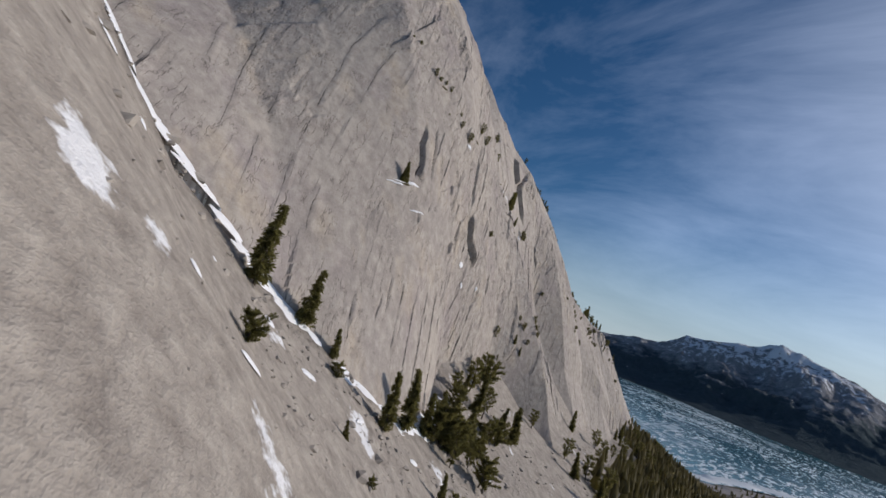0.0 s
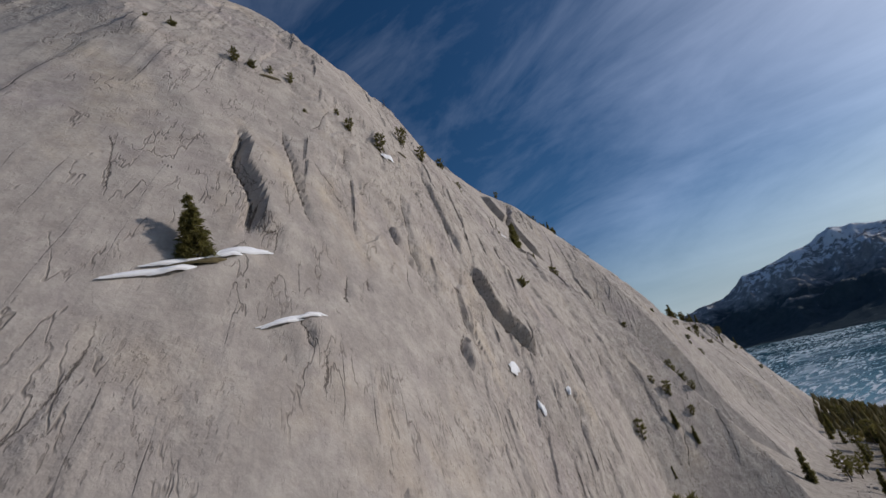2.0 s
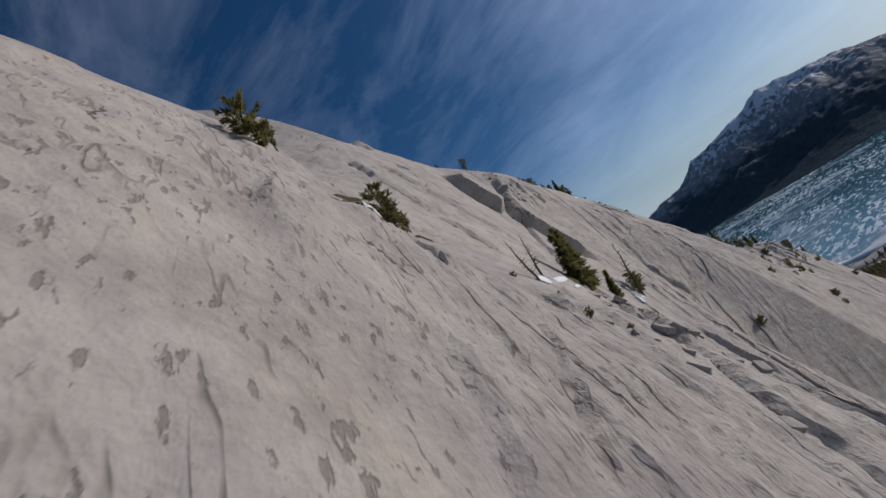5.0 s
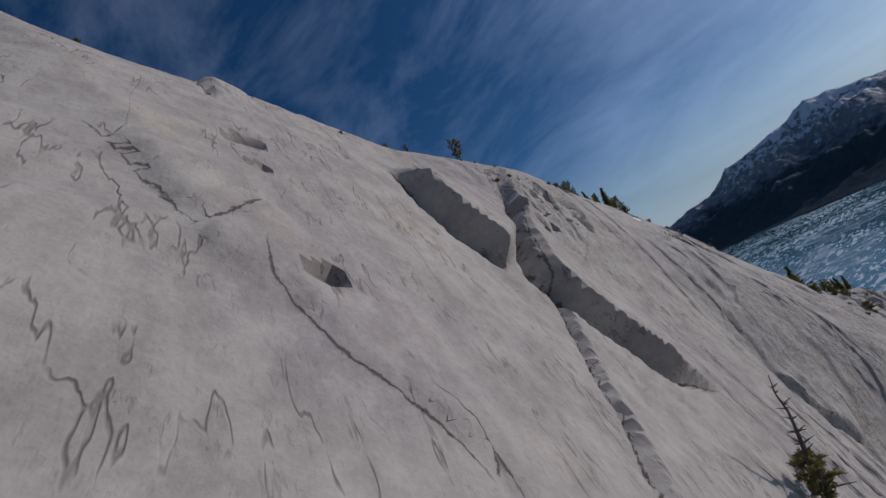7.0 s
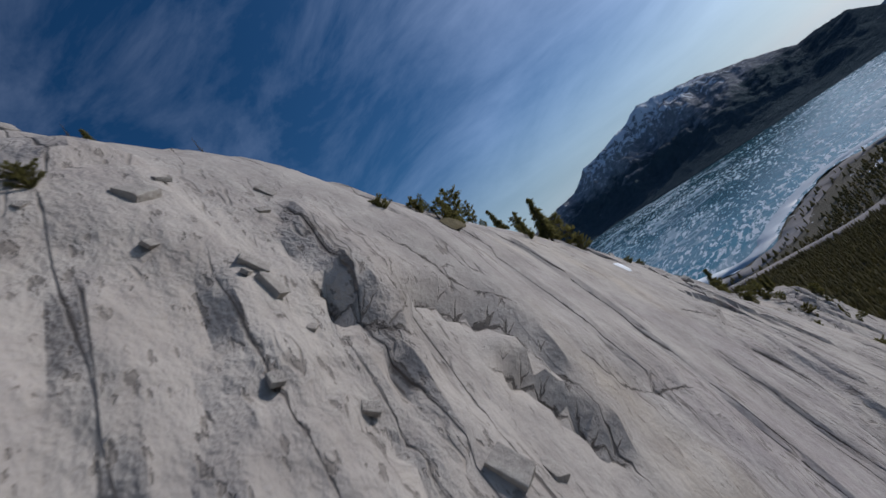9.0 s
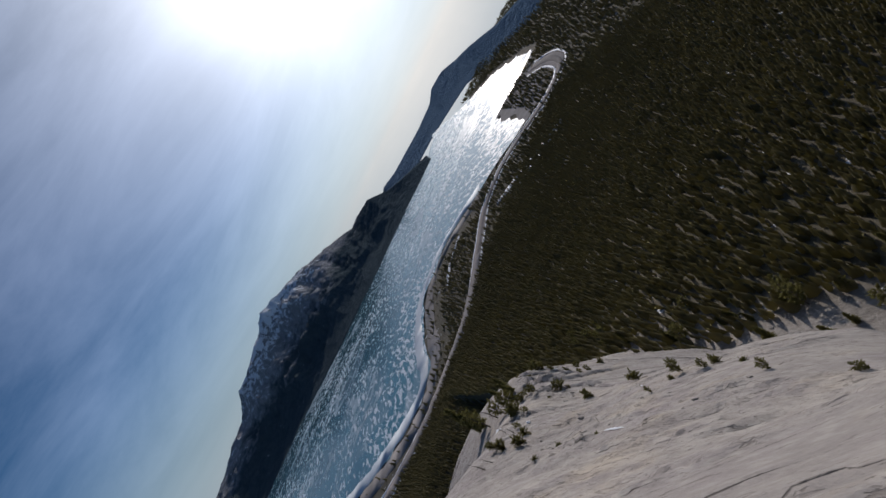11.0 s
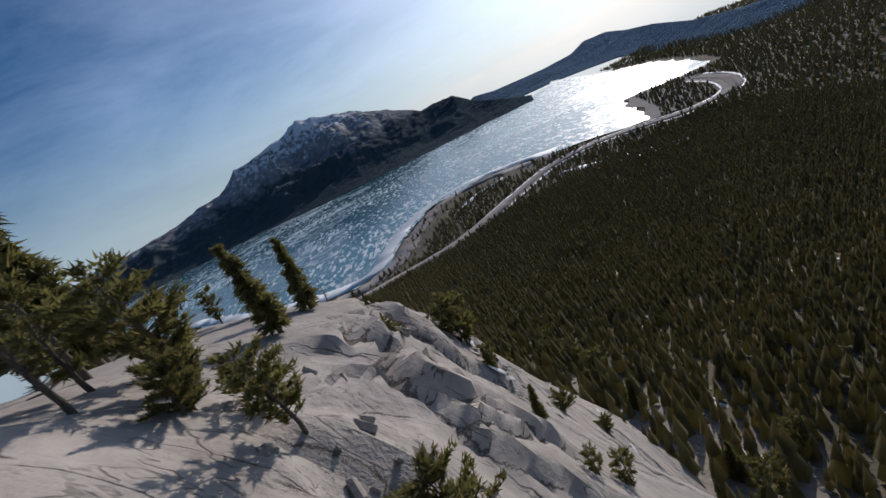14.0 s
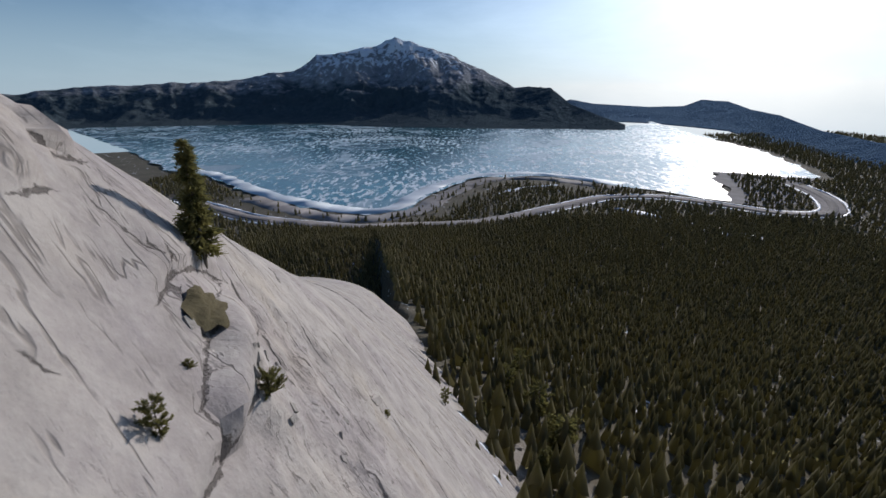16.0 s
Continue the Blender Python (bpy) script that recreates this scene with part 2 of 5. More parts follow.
crack_line((-84.5, 44.8), (-84.3, 44.1), (-83.6, 43.3), (-82.5, 42), 0.17, 0.3, 0.08, 3)
crack_line((-87.4, 48.2), (-87.3, 47.7), (-87.2, 47), (-87, 46.5), 0.3, 0.6, 0.2, 2)
crack_line((-76.1, 41.5), (-75.5, 40.4), (-75, 39.1), 0.17, 0.25, 0.06, 2)
crack_line((-42.1, 24.8), (-44.5, 22.8), (-46, 21), 0.17, 0.3, 0.1, 2)
crack_line((-9.7, 12.3), (-14.2, 5.3), (-25, 7.5), (-32.6, 11.7), 0.3, 0.6, 0.4, 3)
crack_line((-20.4, 19.6), (-22.7, 16.7), (-27.4, 16), (-33.8, 20.5), 0.26, 0.5, 0.28, 3)
crack_line((-31.9, 24.6), (-33.6, 24.6), (-35.4, 24.3), (-37, 24.4), 0.3, 0.6, 0.32, 3)
crack_line((-12.5, 6.9), (-18.1, 3.1), (-26.9, 7.6), 0.26, 0.5, 0.24, 3)
crack_line((3.7, 6.4), (-7.2, 8.2), (-9.9, 6.1), (-10.9, 2.2), (-12.1, -6.9), 0.29, 0.8, 0.45, 3)
crack_line((-7.4, 7), (-8.4, 4.4), (-9.5, 0.5), 0.3, 0.7, 0.32, 2.5)
crack_line((-15.3, 6.5), (-15.2, 4.7), (-15.1, 2.8), 0.3, 0.6, 0.24, 2)
crack_line((-2.4, 8.8), (-5.6, 8.4), (-8.1, 7.9), (-8.8, 6.4), (-8.8, 5.5), 0.32, 0.9, 0.5, 3)
crack_line((-0.5, 7.2), (-3.3, 6.1), (-4.9, 3.9), (-3.6, -0.9), 0.3, 0.7, 0.32, 3)
crack_line((-9.6, 6.5), (-9.4, 4.7), (-8.6, 1.5), 0.3, 0.7, 0.32, 2)
crack_line((-9.8, 10.1), (-8.9, 8.9), (-9.3, 7.6), 0.17, 0.3, 0.04, 2)
crack_line((-4.1, 6), (-4.7, 4.8), (-3.6, 3.1), 0.22, 0.4, 0.1, 3)
crack_line((-6.3, 6.5), (-6.3, 5.5), (-6.4, 4.6), 0.19, 0.35, 0.08, 3)
crack_line((0.1, 8.1), (-2.1, 6.6), (-3.8, 5.3), (-3.9, 4.1), 0.22, 0.4, 0.2, 3)
crack_line((-8, 5.1), (-7.5, 4.5), (-7.1, 3.5), (-6.4, 2.2), 0.3, 0.6, 0.28, 2)
crack_line((-6.3, 9), (-5.5, 8.9), (-6.5, 8), 0.29, 0.9, 0.5, 2.5)
crack_line((-2, 8.3), (-2.9, 7.6), (-4, 6.9), 0.29, 0.8, 0.3, 2.5)
crack_line((-7.7, 7.2), (-8.1, 7.1), (-8.2, 6.8), 0.26, 0.5, 0.16, 2)
crack_line((-4.1, 1.8), (-4.8, 1.2), 0.26, 0.5, 0.2, 2)
crack_line((-4.8, 4.1), (-4.5, 3.9), (-4.4, 3.7), 0.19, 0.3, 0.08, 2)
crack_line((-3, 5.3), (-2.8, 4.9), (-2.3, 4.4), 0.21, 0.35, 0.2, 3)
crack_line((-2.4, 6.1), (-1.8, 5.8), (-1.4, 5.6), 0.26, 0.5, 0.28, 3)
crack_line((2.3, 3.6), (0.8, 2.8), 0.24, 0.5, 0.12, 2)
crack_line((-4, 4.4), (-4.2, 4), (-4.1, 3.6), 0.17, 0.25, 0.05, 2)
crack_line((3.8, -0.5), (-0.4, 0.2), (-2.3, -0.1), 0.3, 0.6, 0.32, 2.5)
crack_line((11.8, -5.9), (4.8, -5.4), (1.7, -5.3), 0.26, 0.5, 0.24, 3)
crack_line((9.7, -1.7), (9.7, -2.3), (9.6, -3.2), 0.19, 0.35, 0.08, 3)
crack_line((11.6, -4.6), (8.1, -4.7), (6.9, -4.8), (6.8, -5.4), (6.8, -5.8), 0.29, 0.7, 0.35, 3)
crack_line((8.3, -3.5), (10.6, -3.8), (12.4, -4.7), 0.3, 0.5, 0.28, 2)
crack_line((9.9, -0.6), (10, -1.1), (11.1, -1.3), 0.3, 0.6, 0.32, 3)
crack_line((7.8, -1.3), (9, -1.5), 0.26, 0.4, 0.28, 2.5)
crack_line((5.7, -2.6), (5.8, -3), 0.17, 0.25, 0.05, 3)
crack_line((18.2, -11.5), (14.4, -11.5), (14.6, -12.8), 0.26, 0.5, 0.24, 3)
crack_line((22.3, -18.6), (18.5, -18.5), 0.21, 0.4, 0.16, 3)
crack_line((12, -5.6), (11.8, -6.2), 0.21, 0.4, 0.12, 2)
crack_line((30.6, -14.2), (21.8, -13.6), (18.6, -15.1), 0.26, 0.5, 0.24, 4)
crack_line((18.6, -6.8), (16.4, -7.1), 0.26, 0.5, 0.16, 2)
crack_line((48.7, -27.8), (31.4, -26.1), (21.4, -24.1), 0.21, 0.4, 0.2, 4)
HOLLOWS = [(-109.6, 50.9, 0.75, 0.5, 0.8), (-111.8, 43.9, 0.6, 0.4, 0.8), (-110.2, 49.0, 0.3, 0.25, 0.5), (-91.5, 45.0, 0.5, 0.4, 0.7)]
crack_rnd = random.Random(11)
for _ in range(270):
    cu = crack_rnd.choice([crack_rnd.uniform(-205, 60), crack_rnd.gauss(-138, 18), crack_rnd.gauss(-20, 25), crack_rnd.gauss(24, 11)])
    top, low = float(crest(cu)), float(foot(cu))
    cw = crack_rnd.uniform(max(low, top - 85), float(mid_line(cu)) + 12)
    run, lean, pts = crack_rnd.uniform(0.8, 4.0), crack_rnd.uniform(0.05, 0.8), []
    for k in range(5):
        f = k / 4 - 0.5
        pts.append((cu + lean * run * f + crack_rnd.uniform(-0.15, 0.15), cw + run * f))
    if -128 < cu < -94 and cw > 36 or -150 < cu <= -128 and crack_rnd.random() < 0.6 or -8 < cu < 9 and cw > -8:
        continue
    deep = crack_rnd.uniform(0.15, 0.4)
    crack = (pts, crack_rnd.uniform(0.13, 0.28), deep, deep * crack_rnd.choice([0.0, 0.1, 0.25]), crack_rnd.uniform(1.0, 3.0))
    if not -128 < cu < -90:
        CRACKS.append(crack)


def cut_cracks(u, w):
    """How far the cracks go in and the edge above them stands out; and the signed distance to the nearest with its width."""
    shape = np.shape(u)
    u, w = np.ravel(np.asarray(u, float)), np.ravel(np.asarray(w, float))
    cut, line, span = np.zeros(len(u)), np.full(len(u), 1.6), np.zeros(len(u))
    other = np.full(len(u), 1.6)
    for pts, width, depth, *edge in CRACKS:
        rise, reach = edge
        us, ws = [p[0] for p in pts], [p[1] for p in pts]
        near = np.nonzero((u > min(us) - reach) & (u < max(us) + reach) & (w > min(ws) - reach) & (w < max(ws) + reach))[0]
        if not len(near):
            continue
        pu, pw = u[near] + 0.8 * fbm(u[near] / 2.2, w[near] / 2.2, 2, 1), w[near] + 0.8 * fbm(u[near] / 2.4, w[near] / 2.4, 2, 4)
        best, side, past = np.full(len(near), 1e9), np.zeros(len(near)), np.zeros(len(near))
        last = len(pts) - 2
        for n, ((au, aw), (bu, bw)) in enumerate(zip(pts, pts[1:])):
            du, dw = bu - au, bw - aw
            raw = ((pu - au) * du + (pw - aw) * dw) / (du * du + dw * dw)
            f = np.clip(raw, 0, 1)
            eu, ew = pu - au - f * du, pw - aw - f * dw
            d = np.hypot(eu, ew)
            closer = d < best
            best = np.where(closer, d, best)
            side = np.where(closer, np.sign(eu * dw - ew * du) * (1 if dw < 0 else -1), side)
            past = np.where(closer, (n + f) / (last + 1), past)
        ends = np.clip(np.minimum(past, 1 - past) * 6, 0.0, 1.0)
        lip = rise * np.clip(1 - best / reach, 0, 1) * (0.5 - 0.5 * np.clip(side * best / 0.45, -1, 1)) * ends
        wide = max(width, 0.27)
        np.add.at(cut, near, lip - (0.22 + 0.6 * smooth(0.2, 0.5, width)) * depth * ends * (1 - smooth(0.15 * wide, 1.0 * wide, best)))
        mark = np.clip(side * best, -1.5, 1.5)
        closer = abs(mark) < abs(line[near])
        other[near] = np.where(closer, line[near], np.where(abs(mark) < abs(other[near]), mark, other[near]))
        line[near] = np.where(closer, mark, line[near])
        span[near] = np.where(closer, width * ends * (best < 0.9), span[near])
    # Half-way between two cracks neither of them shows.
    span[(line * other < 0) & (abs(other) - abs(line) < 0.4) & (abs(line) > 0.1)] = 0.0
    for cu, cw, ru, rw, depth in HOLLOWS:
        d = np.hypot((u - cu) / ru, (w - cw) / rw)
        cut -= depth * (1 - smooth(0.6, 1.0, d))
    return cut.reshape(shape), line.reshape(shape), span.reshape(shape)


def cells(x, y, k=0):
    """Angular cells: a random value for each cell, and how far its edge is."""
    xi, yi = np.floor(x).astype(int), np.floor(y).astype(int)
    first, second, value = np.full(np.shape(x), 9.0), np.full(np.shape(x), 9.0), np.zeros(np.shape(x))
    for dx in (-1, 0, 1):
        for dy in (-1, 0, 1):
            a, b = (xi + dx) & 255, (yi + dy) & 255
            d = np.hypot(xi + dx + TABLE[k % 6][a, b] - x, yi + dy + TABLE[(k + 1) % 6][a, b] - y)
            closer = d < first
            second = np.where(closer, first, np.minimum(second, d))
            value = np.where(closer, TABLE[(k + 2) % 6][a, b], value)
            first = np.minimum(first, d)
    return value, second - first


def brokenness(u, w):
    """Where the rock is shattered (1) and where it is one smooth sheet (0)."""
    b = smooth(0.0, 0.14, fbm(u / 14, w / 22, 3, 0)) * 0.7
    for cu, cw, ru, rw in ((-122, 27, 9, 4.5), (-131, 29, 4, 2.0), (-89, 48.5, 2.2, 5), (-88, 49, 2.5, 2.5), (-91, 43.5, 3, 1.5), (-66, 39, 10, 4), (-30, 19, 12, 5), (-12, 9, 5, 2.5), (-2, 0.9, 2.2, 2.2), (10, -9, 6, 5), (-150, 6, 22, 8)):
        b = b + bump(u, w, cu, cw, ru, rw)
    calm = 1.2 * bump(u, w, -120, 45, 12, 12) + bump(u, w, -103, 46, 6, 6) + bump(u, w, -95.5, 49, 4, 5) + bump(u, w, -176, 22, 8, 10) + bump(u, w, -3.5, 4.5, 5, 3) + bump(u, w, 6.5, -2.5, 4, 3)
    return np.clip(b - calm, 0, 1)


SHEETS = ((9.0, 0.3, 1, -0.02), (3.3, 0.18, 3, 0.0), (1.3, 0.10, 5, 0.02))


def sheet_edges(u, w):
    """Sheets that overlap like shingles: phase and presence of each set of edges."""
    warp = 1.8 * fbm(u / 8, w / 20, 4, 2)
    lean = u - 0.55 * w + 7 * fbm(u / 60, w / 80, 2, 3)
    rough = brokenness(u, w)
    for period, height, k, calm in SHEETS:
        phase = (lean + warp * min(1.0, period / 4) + 0.25 * fbm(u / 1.1, w / 1.6, 2, k)) / period + 2.0 * fbm(u / 30, w / 45, 2, k)
        short = smooth(-0.13, -0.02, fbm(u / (1.5 + 0.35 * period), w / (3.0 + 0.7 * period), 2, k + 1))
        here = short * smooth(calm, calm + 0.09, fbm(u / (period * 1.6 + 2), w / (period * 2.2 + 3), 3, k))
        yield period, height, phase, here * (0.6 + 0.4 * rough if period > 2 else 0.4 + 0.6 * rough) * np.clip(1 - bump(u, w, -118, 45, 14, 13) - bump(u, w, -96, 48, 5, 6) - 0.8 * bump(u, w, -3, 4, 6, 5), 0, 1)


def slab_relief(u, w):
    """Overlapping sheets, angular plates and broken ledges."""
    warp = 2.2 * fbm(u / 7, w / 11, 3, 2)
    lean = u - 0.55 * w
    rough = brokenness(u, w)
    total = 0.22 * fbm(u / 9, w / 14, 3, 5) + 0.07 * fbm(u / 1.6, w / 2.0, 3, 4)
    for period, height, phase, here in sheet_edges(u, w):
        f = phase - np.floor(phase)
        total = total + height * here * (0.5 - f)
    v1, e1 = cells((lean + warp) / 3.4, (w + warp) / 6.5, 0)
    v2, e2 = cells((lean + 0.7 * warp) / 1.5, (w + 0.7 * warp) / 2.6, 2)
    total = total + 0.22 * (v1 - 0.5) * smooth(0.1, 0.5, rough) + 0.32 * (v2 - 0.4) * smooth(0, 0.12, e2) * smooth(0.2, 0.9, rough)
    return total + cut_cracks(u, w)[0]


def slab_o(u, w):
    return slab_form(u, w) + slab_relief(u, w)


def on_slab(u, w, lift=0.0):
    return SLAB @ Vector((u, w, float(slab_o(np.array([u]), np.array([w]))[0]) + lift))


SHORE_LINE = [(-1441, 1767), (-733, 1050), (-448, 736), (-357, 682), (-233, 545), (-150, 475), (-81, 439), (-37, 463), (-15, 529), (51, 632), (145, 637),
              (229, 559), (275, 508), (311, 469), (334, 503), (393, 646), (433, 620), (497, 581), (540, 656), (605, 865), (627, 1081), (739, 1640)]
FAR_SHORE = [(700, 1560), (590, 1450), (500, 1340), (371, 1383), (144, 1440), (-168, 1560), (-468, 1750), (-813, 1800), (-1470, 2050)]
LAKE = SHORE_LINE + FAR_SHORE


def shore_distance(x, y):
    """Metres to the shore; below nought on the lake."""
    x, y = np.asarray(x, float), np.asarray(y, float)
    best, inside = np.full(x.shape, 1e9), np.zeros(x.shape, bool)
    for (ax, ay), (bx, by) in zip(LAKE, LAKE[1:] + LAKE[:1]):
        dx, dy = bx - ax, by - ay
        f = np.clip(((x - ax) * dx + (y - ay) * dy) / (dx * dx + dy * dy), 0, 1)
        best = np.minimum(best, np.hypot(x - ax - f * dx, y - ay - f * dy))
        if dy:
            inside ^= ((ay > y) != (by > y)) & (x < ax + (y - ay) / dy * dx)
    return np.where(inside, -best, best)


def ground_z(x, y):
    x, y = np.asarray(x, float), np.asarray(y, float)
    px, py = x - O_.x, y - O_.y
    u, q = px * S_.x + py * S_.y, px * HN.x + py * HN.y
    wf = foot(np.clip(u, -330, 480))
    zf = np.maximum(O_.z + D_.z * wf, LAKE_Z + 1)
    # the foot line, in plan, moves out as it falls
    qf = -(N_.z / HN.dot(N_)) * (zf - O_.z) - 2.0
    t = q - qf
    front = LAKE_Z + 0.8 + (zf - LAKE_Z - 0.8) * np.exp(-np.maximum(t, 0) / 170.0)
    cap = O_.z + D_.z * mid_line(np.clip(u, -300, 120)) - 22 - 45 * smooth(75, 125, u)
    back = np.minimum(zf + np.maximum(-t, 0) * 1.1 - 1.5 * smooth(0, 3, -t), np.maximum(cap + np.minimum(t + 22, 0) * 0.9, np.minimum(zf - 2, LAKE_Z + 30)))
    z = np.where(t > 0, front, back)
    rough = fbm(x / 40, y / 40, 4, 2) * 5.0 * np.clip((z - LAKE_Z - 1) / 25, 0, 1) + fbm(x / 7, y / 7, 3, 3) * 0.5 * np.clip((z - LAKE_Z - 1) / 10, 0, 1)
    z = z + np.where(t > 0, rough, 0)
    d = shore_distance(x, y)
    return np.where(d < 0, LAKE_Z - 2, LAKE_Z + 0.6 + (z - LAKE_Z - 0.6) * smooth(0, 180, d))


def mesh_object(name, verts, faces, material, smooth_faces=True):
    """One object from arrays of corners and of equal faces."""
    me = bpy.data.meshes.new(name)
    verts, faces = np.asarray(verts, np.float32), np.asarray(faces, np.int32)
    n, k = faces.shape
    me.vertices.add(len(verts))
    me.vertices.foreach_set("co", verts.ravel())
    me.loops.add(n * k)
    me.loops.foreach_set("vertex_index", faces.ravel())
    me.polygons.add(n)
    me.polygons.foreach_set("loop_start", np.arange(0, n * k, k, dtype=np.int32))
    me.polygons.foreach_set("loop_total", np.full(n, k, np.int32))
    me.polygons.foreach_set("use_smooth", np.full(n, smooth_faces))
    me.update(calc_edges=True)
    me.validate()
    me.materials.append(material)
    return new(name, me)


def grid_faces(rows, cols):
    i = np.arange(rows * cols).reshape(rows, cols)
    return np.stack([i[:-1, :-1], i[:-1, 1:], i[1:, 1:], i[1:, :-1]], -1).reshape(-1, 4)


# ---- materials ----
def material(name, roughness=0.85):
    m = bpy.data.materials.new(name)
    m.use_nodes = True
    t = m.node_tree
    b = t.nodes["Principled BSDF"]
    b.inputs["Roughness"].default_value = roughness
    b.inputs["Specular IOR Level"].default_value = 0.3
    return m, t, b


def ramp(t, fac, *stops):
    r = node(t, "ShaderNodeValToRGB", {"Fac": fac})
    e = r.color_ramp.elements
    while len(e) < len(stops):
        e.new(0.5)
    for el, (p, c) in zip(e, stops):
        el.position, el.color = p, (*c, 1)
    return r.outputs["Color"]


def noise_at(t, vec, scale, detail=4.0, rough=0.55, size=(1, 1, 1), distortion=0.0):
    mp = node(t, "ShaderNodeMapping", {"Vector": vec, "Scale": size})
    return node(t, "ShaderNodeTexNoise", {"Vector": mp.outputs["Vector"], "Scale": scale, "Detail": detail, "Roughness": rough, "Distortion": distortion}).outputs["Fac"]


def mix(t, fac, a, b, blend="MIX"):
    return node(t, "ShaderNodeMixRGB", {"Fac": fac, "Color1": a, "Color2": b}, blend_type=blend).outputs["Color"]


def remap(t, value, lo, hi, a=0.0, b=1.0):
    return node(t, "ShaderNodeMapRange", {"Value": value, "From Min": lo, "From Max": hi, "To Min": a, "To Max": b}).outputs["Result"]


def limestone():
    m, t, b = material("limestone", 0.92)
    co = node(t, "ShaderNodeTexCoord").outputs["Object"]
    rough = node(t, "ShaderNodeAttribute", attribute_name="broken").outputs["Fac"]

    def calc(op, x, y=0.0):
        return node(t, "ShaderNodeMath", {0: x, 1: y}, operation=op).outputs["Value"]
    lean = node(t, "ShaderNodeMapping", {"Vector": co, "Rotation": (0, 0, radians(28))}).outputs["Vector"]
    big = noise_at(t, co, 0.07, 5, 0.6, (1, 0.6, 1))
    mid = noise_at(t, co, 0.6, 5, 0.6)
    fine = noise_at(t, co, 6.0, 7, 0.72)
    flake = noise_at(t, lean, 1.1, 5, 0.62, (1.1, 0.8, 1))
    chip = noise_at(t, lean, 5.0, 4, 0.6, (1.5, 0.5, 1))
    col = ramp(t, big, (0.3, (0.275, 0.250, 0.238)), (0.5, (0.365, 0.330, 0.303)), (0.7, (0.445, 0.402, 0.358)))
    mauve = noise_at(t, co, 0.13, 4, 0.6, (1, 0.7, 1))
    col = mix(t, remap(t, mauve, 0.52, 0.66, 0.0, 0.75), col, (0.305, 0.265, 0.268, 1))
    ochre = noise_at(t, co, 0.21, 4, 0.6, (1, 0.5, 1))
    col = mix(t, remap(t, ochre, 0.56, 0.72, 0.0, 0.5), col, (0.57, 0.465, 0.33, 1))
    col = mix(t, remap(t, mid, 0.36, 0.5, 0.5, 0.0), col, (0.25, 0.222, 0.205, 1))
    col = mix(t, remap(t, mid, 0.52, 0.72, 0.0, 0.45), col, (0.52, 0.478, 0.43, 1))
    streak = noise_at(t, co, 0.8, 4, 0.6, (1.7, 0.08, 1), 0.2)
    col = mix(t, remap(t, streak, 0.57, 0.74, 0.0, 0.14), col, (0.30, 0.265, 0.245, 1))
    col = mix(t, remap(t, fine, 0.35, 0.7, 0.0, 0.40), col, (0.50, 0.46, 0.415, 1))
    col = mix(t, remap(t, flake, 0.30, 0.44, 0.35, 0.0), col, (0.25, 0.22, 0.20, 1))
    # pits and ticks: the shadow at small flake edges, drawn in dark colour
    patchy = remap(t, noise_at(t, co, 0.33, 4, 0.6), 0.40, 0.60)
    pits = calc("MULTIPLY", remap(t, chip, 0.36, 0.40, 1.0, 0.0), calc("MAXIMUM", remap(t, rough, 0.1, 0.7), calc("MULTIPLY", patchy, 0.25)))
    ticks = noise_at(t, lean, 1.5, 3, 0.55, (1.0, 0.22, 1), 0.15)
    tick = calc("ABSOLUTE", calc("SUBTRACT", ticks, 0.5))
    tick = calc("MULTIPLY", remap(t, tick, 0.005, 0.022, 1.0, 0.0), remap(t, noise_at(t, lean, 0.5, 4, 0.7, (1, 0.6, 1)), 0.50, 0.58))
    # cracks: shade and dirt painted on the grooves' floors and sheets' broken edges
    blotch = noise_at(t, lean, 1.2, 5, 0.6, (1, 0.8, 1))
    col = mix(t, remap(t, blotch, 0.32, 0.50, 0.34, 0.0), col, (0.225, 0.198, 0.182, 1))
    col = mix(t, remap(t, blotch, 0.52, 0.66, 0.0, 0.38), col, (0.51, 0.47, 0.425, 1))
    ragged = remap(t, noise_at(t, co, 1.3, 5, 0.7), 0.35, 0.65, 0.2, 1.6)
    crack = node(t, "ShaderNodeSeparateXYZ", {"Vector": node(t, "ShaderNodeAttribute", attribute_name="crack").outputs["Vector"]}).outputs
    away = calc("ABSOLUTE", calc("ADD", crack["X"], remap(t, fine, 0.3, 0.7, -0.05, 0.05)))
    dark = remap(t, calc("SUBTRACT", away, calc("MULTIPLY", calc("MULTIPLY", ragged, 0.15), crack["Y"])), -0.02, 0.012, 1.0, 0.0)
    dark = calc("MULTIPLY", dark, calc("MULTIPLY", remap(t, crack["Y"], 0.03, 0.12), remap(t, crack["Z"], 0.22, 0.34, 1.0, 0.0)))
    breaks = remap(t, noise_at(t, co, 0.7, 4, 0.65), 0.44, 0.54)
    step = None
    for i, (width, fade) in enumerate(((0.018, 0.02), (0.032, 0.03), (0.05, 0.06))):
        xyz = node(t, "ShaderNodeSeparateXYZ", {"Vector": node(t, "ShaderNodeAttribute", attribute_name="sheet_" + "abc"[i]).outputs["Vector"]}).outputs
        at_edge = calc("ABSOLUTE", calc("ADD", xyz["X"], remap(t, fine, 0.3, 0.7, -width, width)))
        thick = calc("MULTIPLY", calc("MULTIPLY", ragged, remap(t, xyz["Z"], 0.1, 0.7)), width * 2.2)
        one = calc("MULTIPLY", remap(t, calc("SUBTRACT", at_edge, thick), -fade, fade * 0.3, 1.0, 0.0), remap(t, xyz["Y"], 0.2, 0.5))
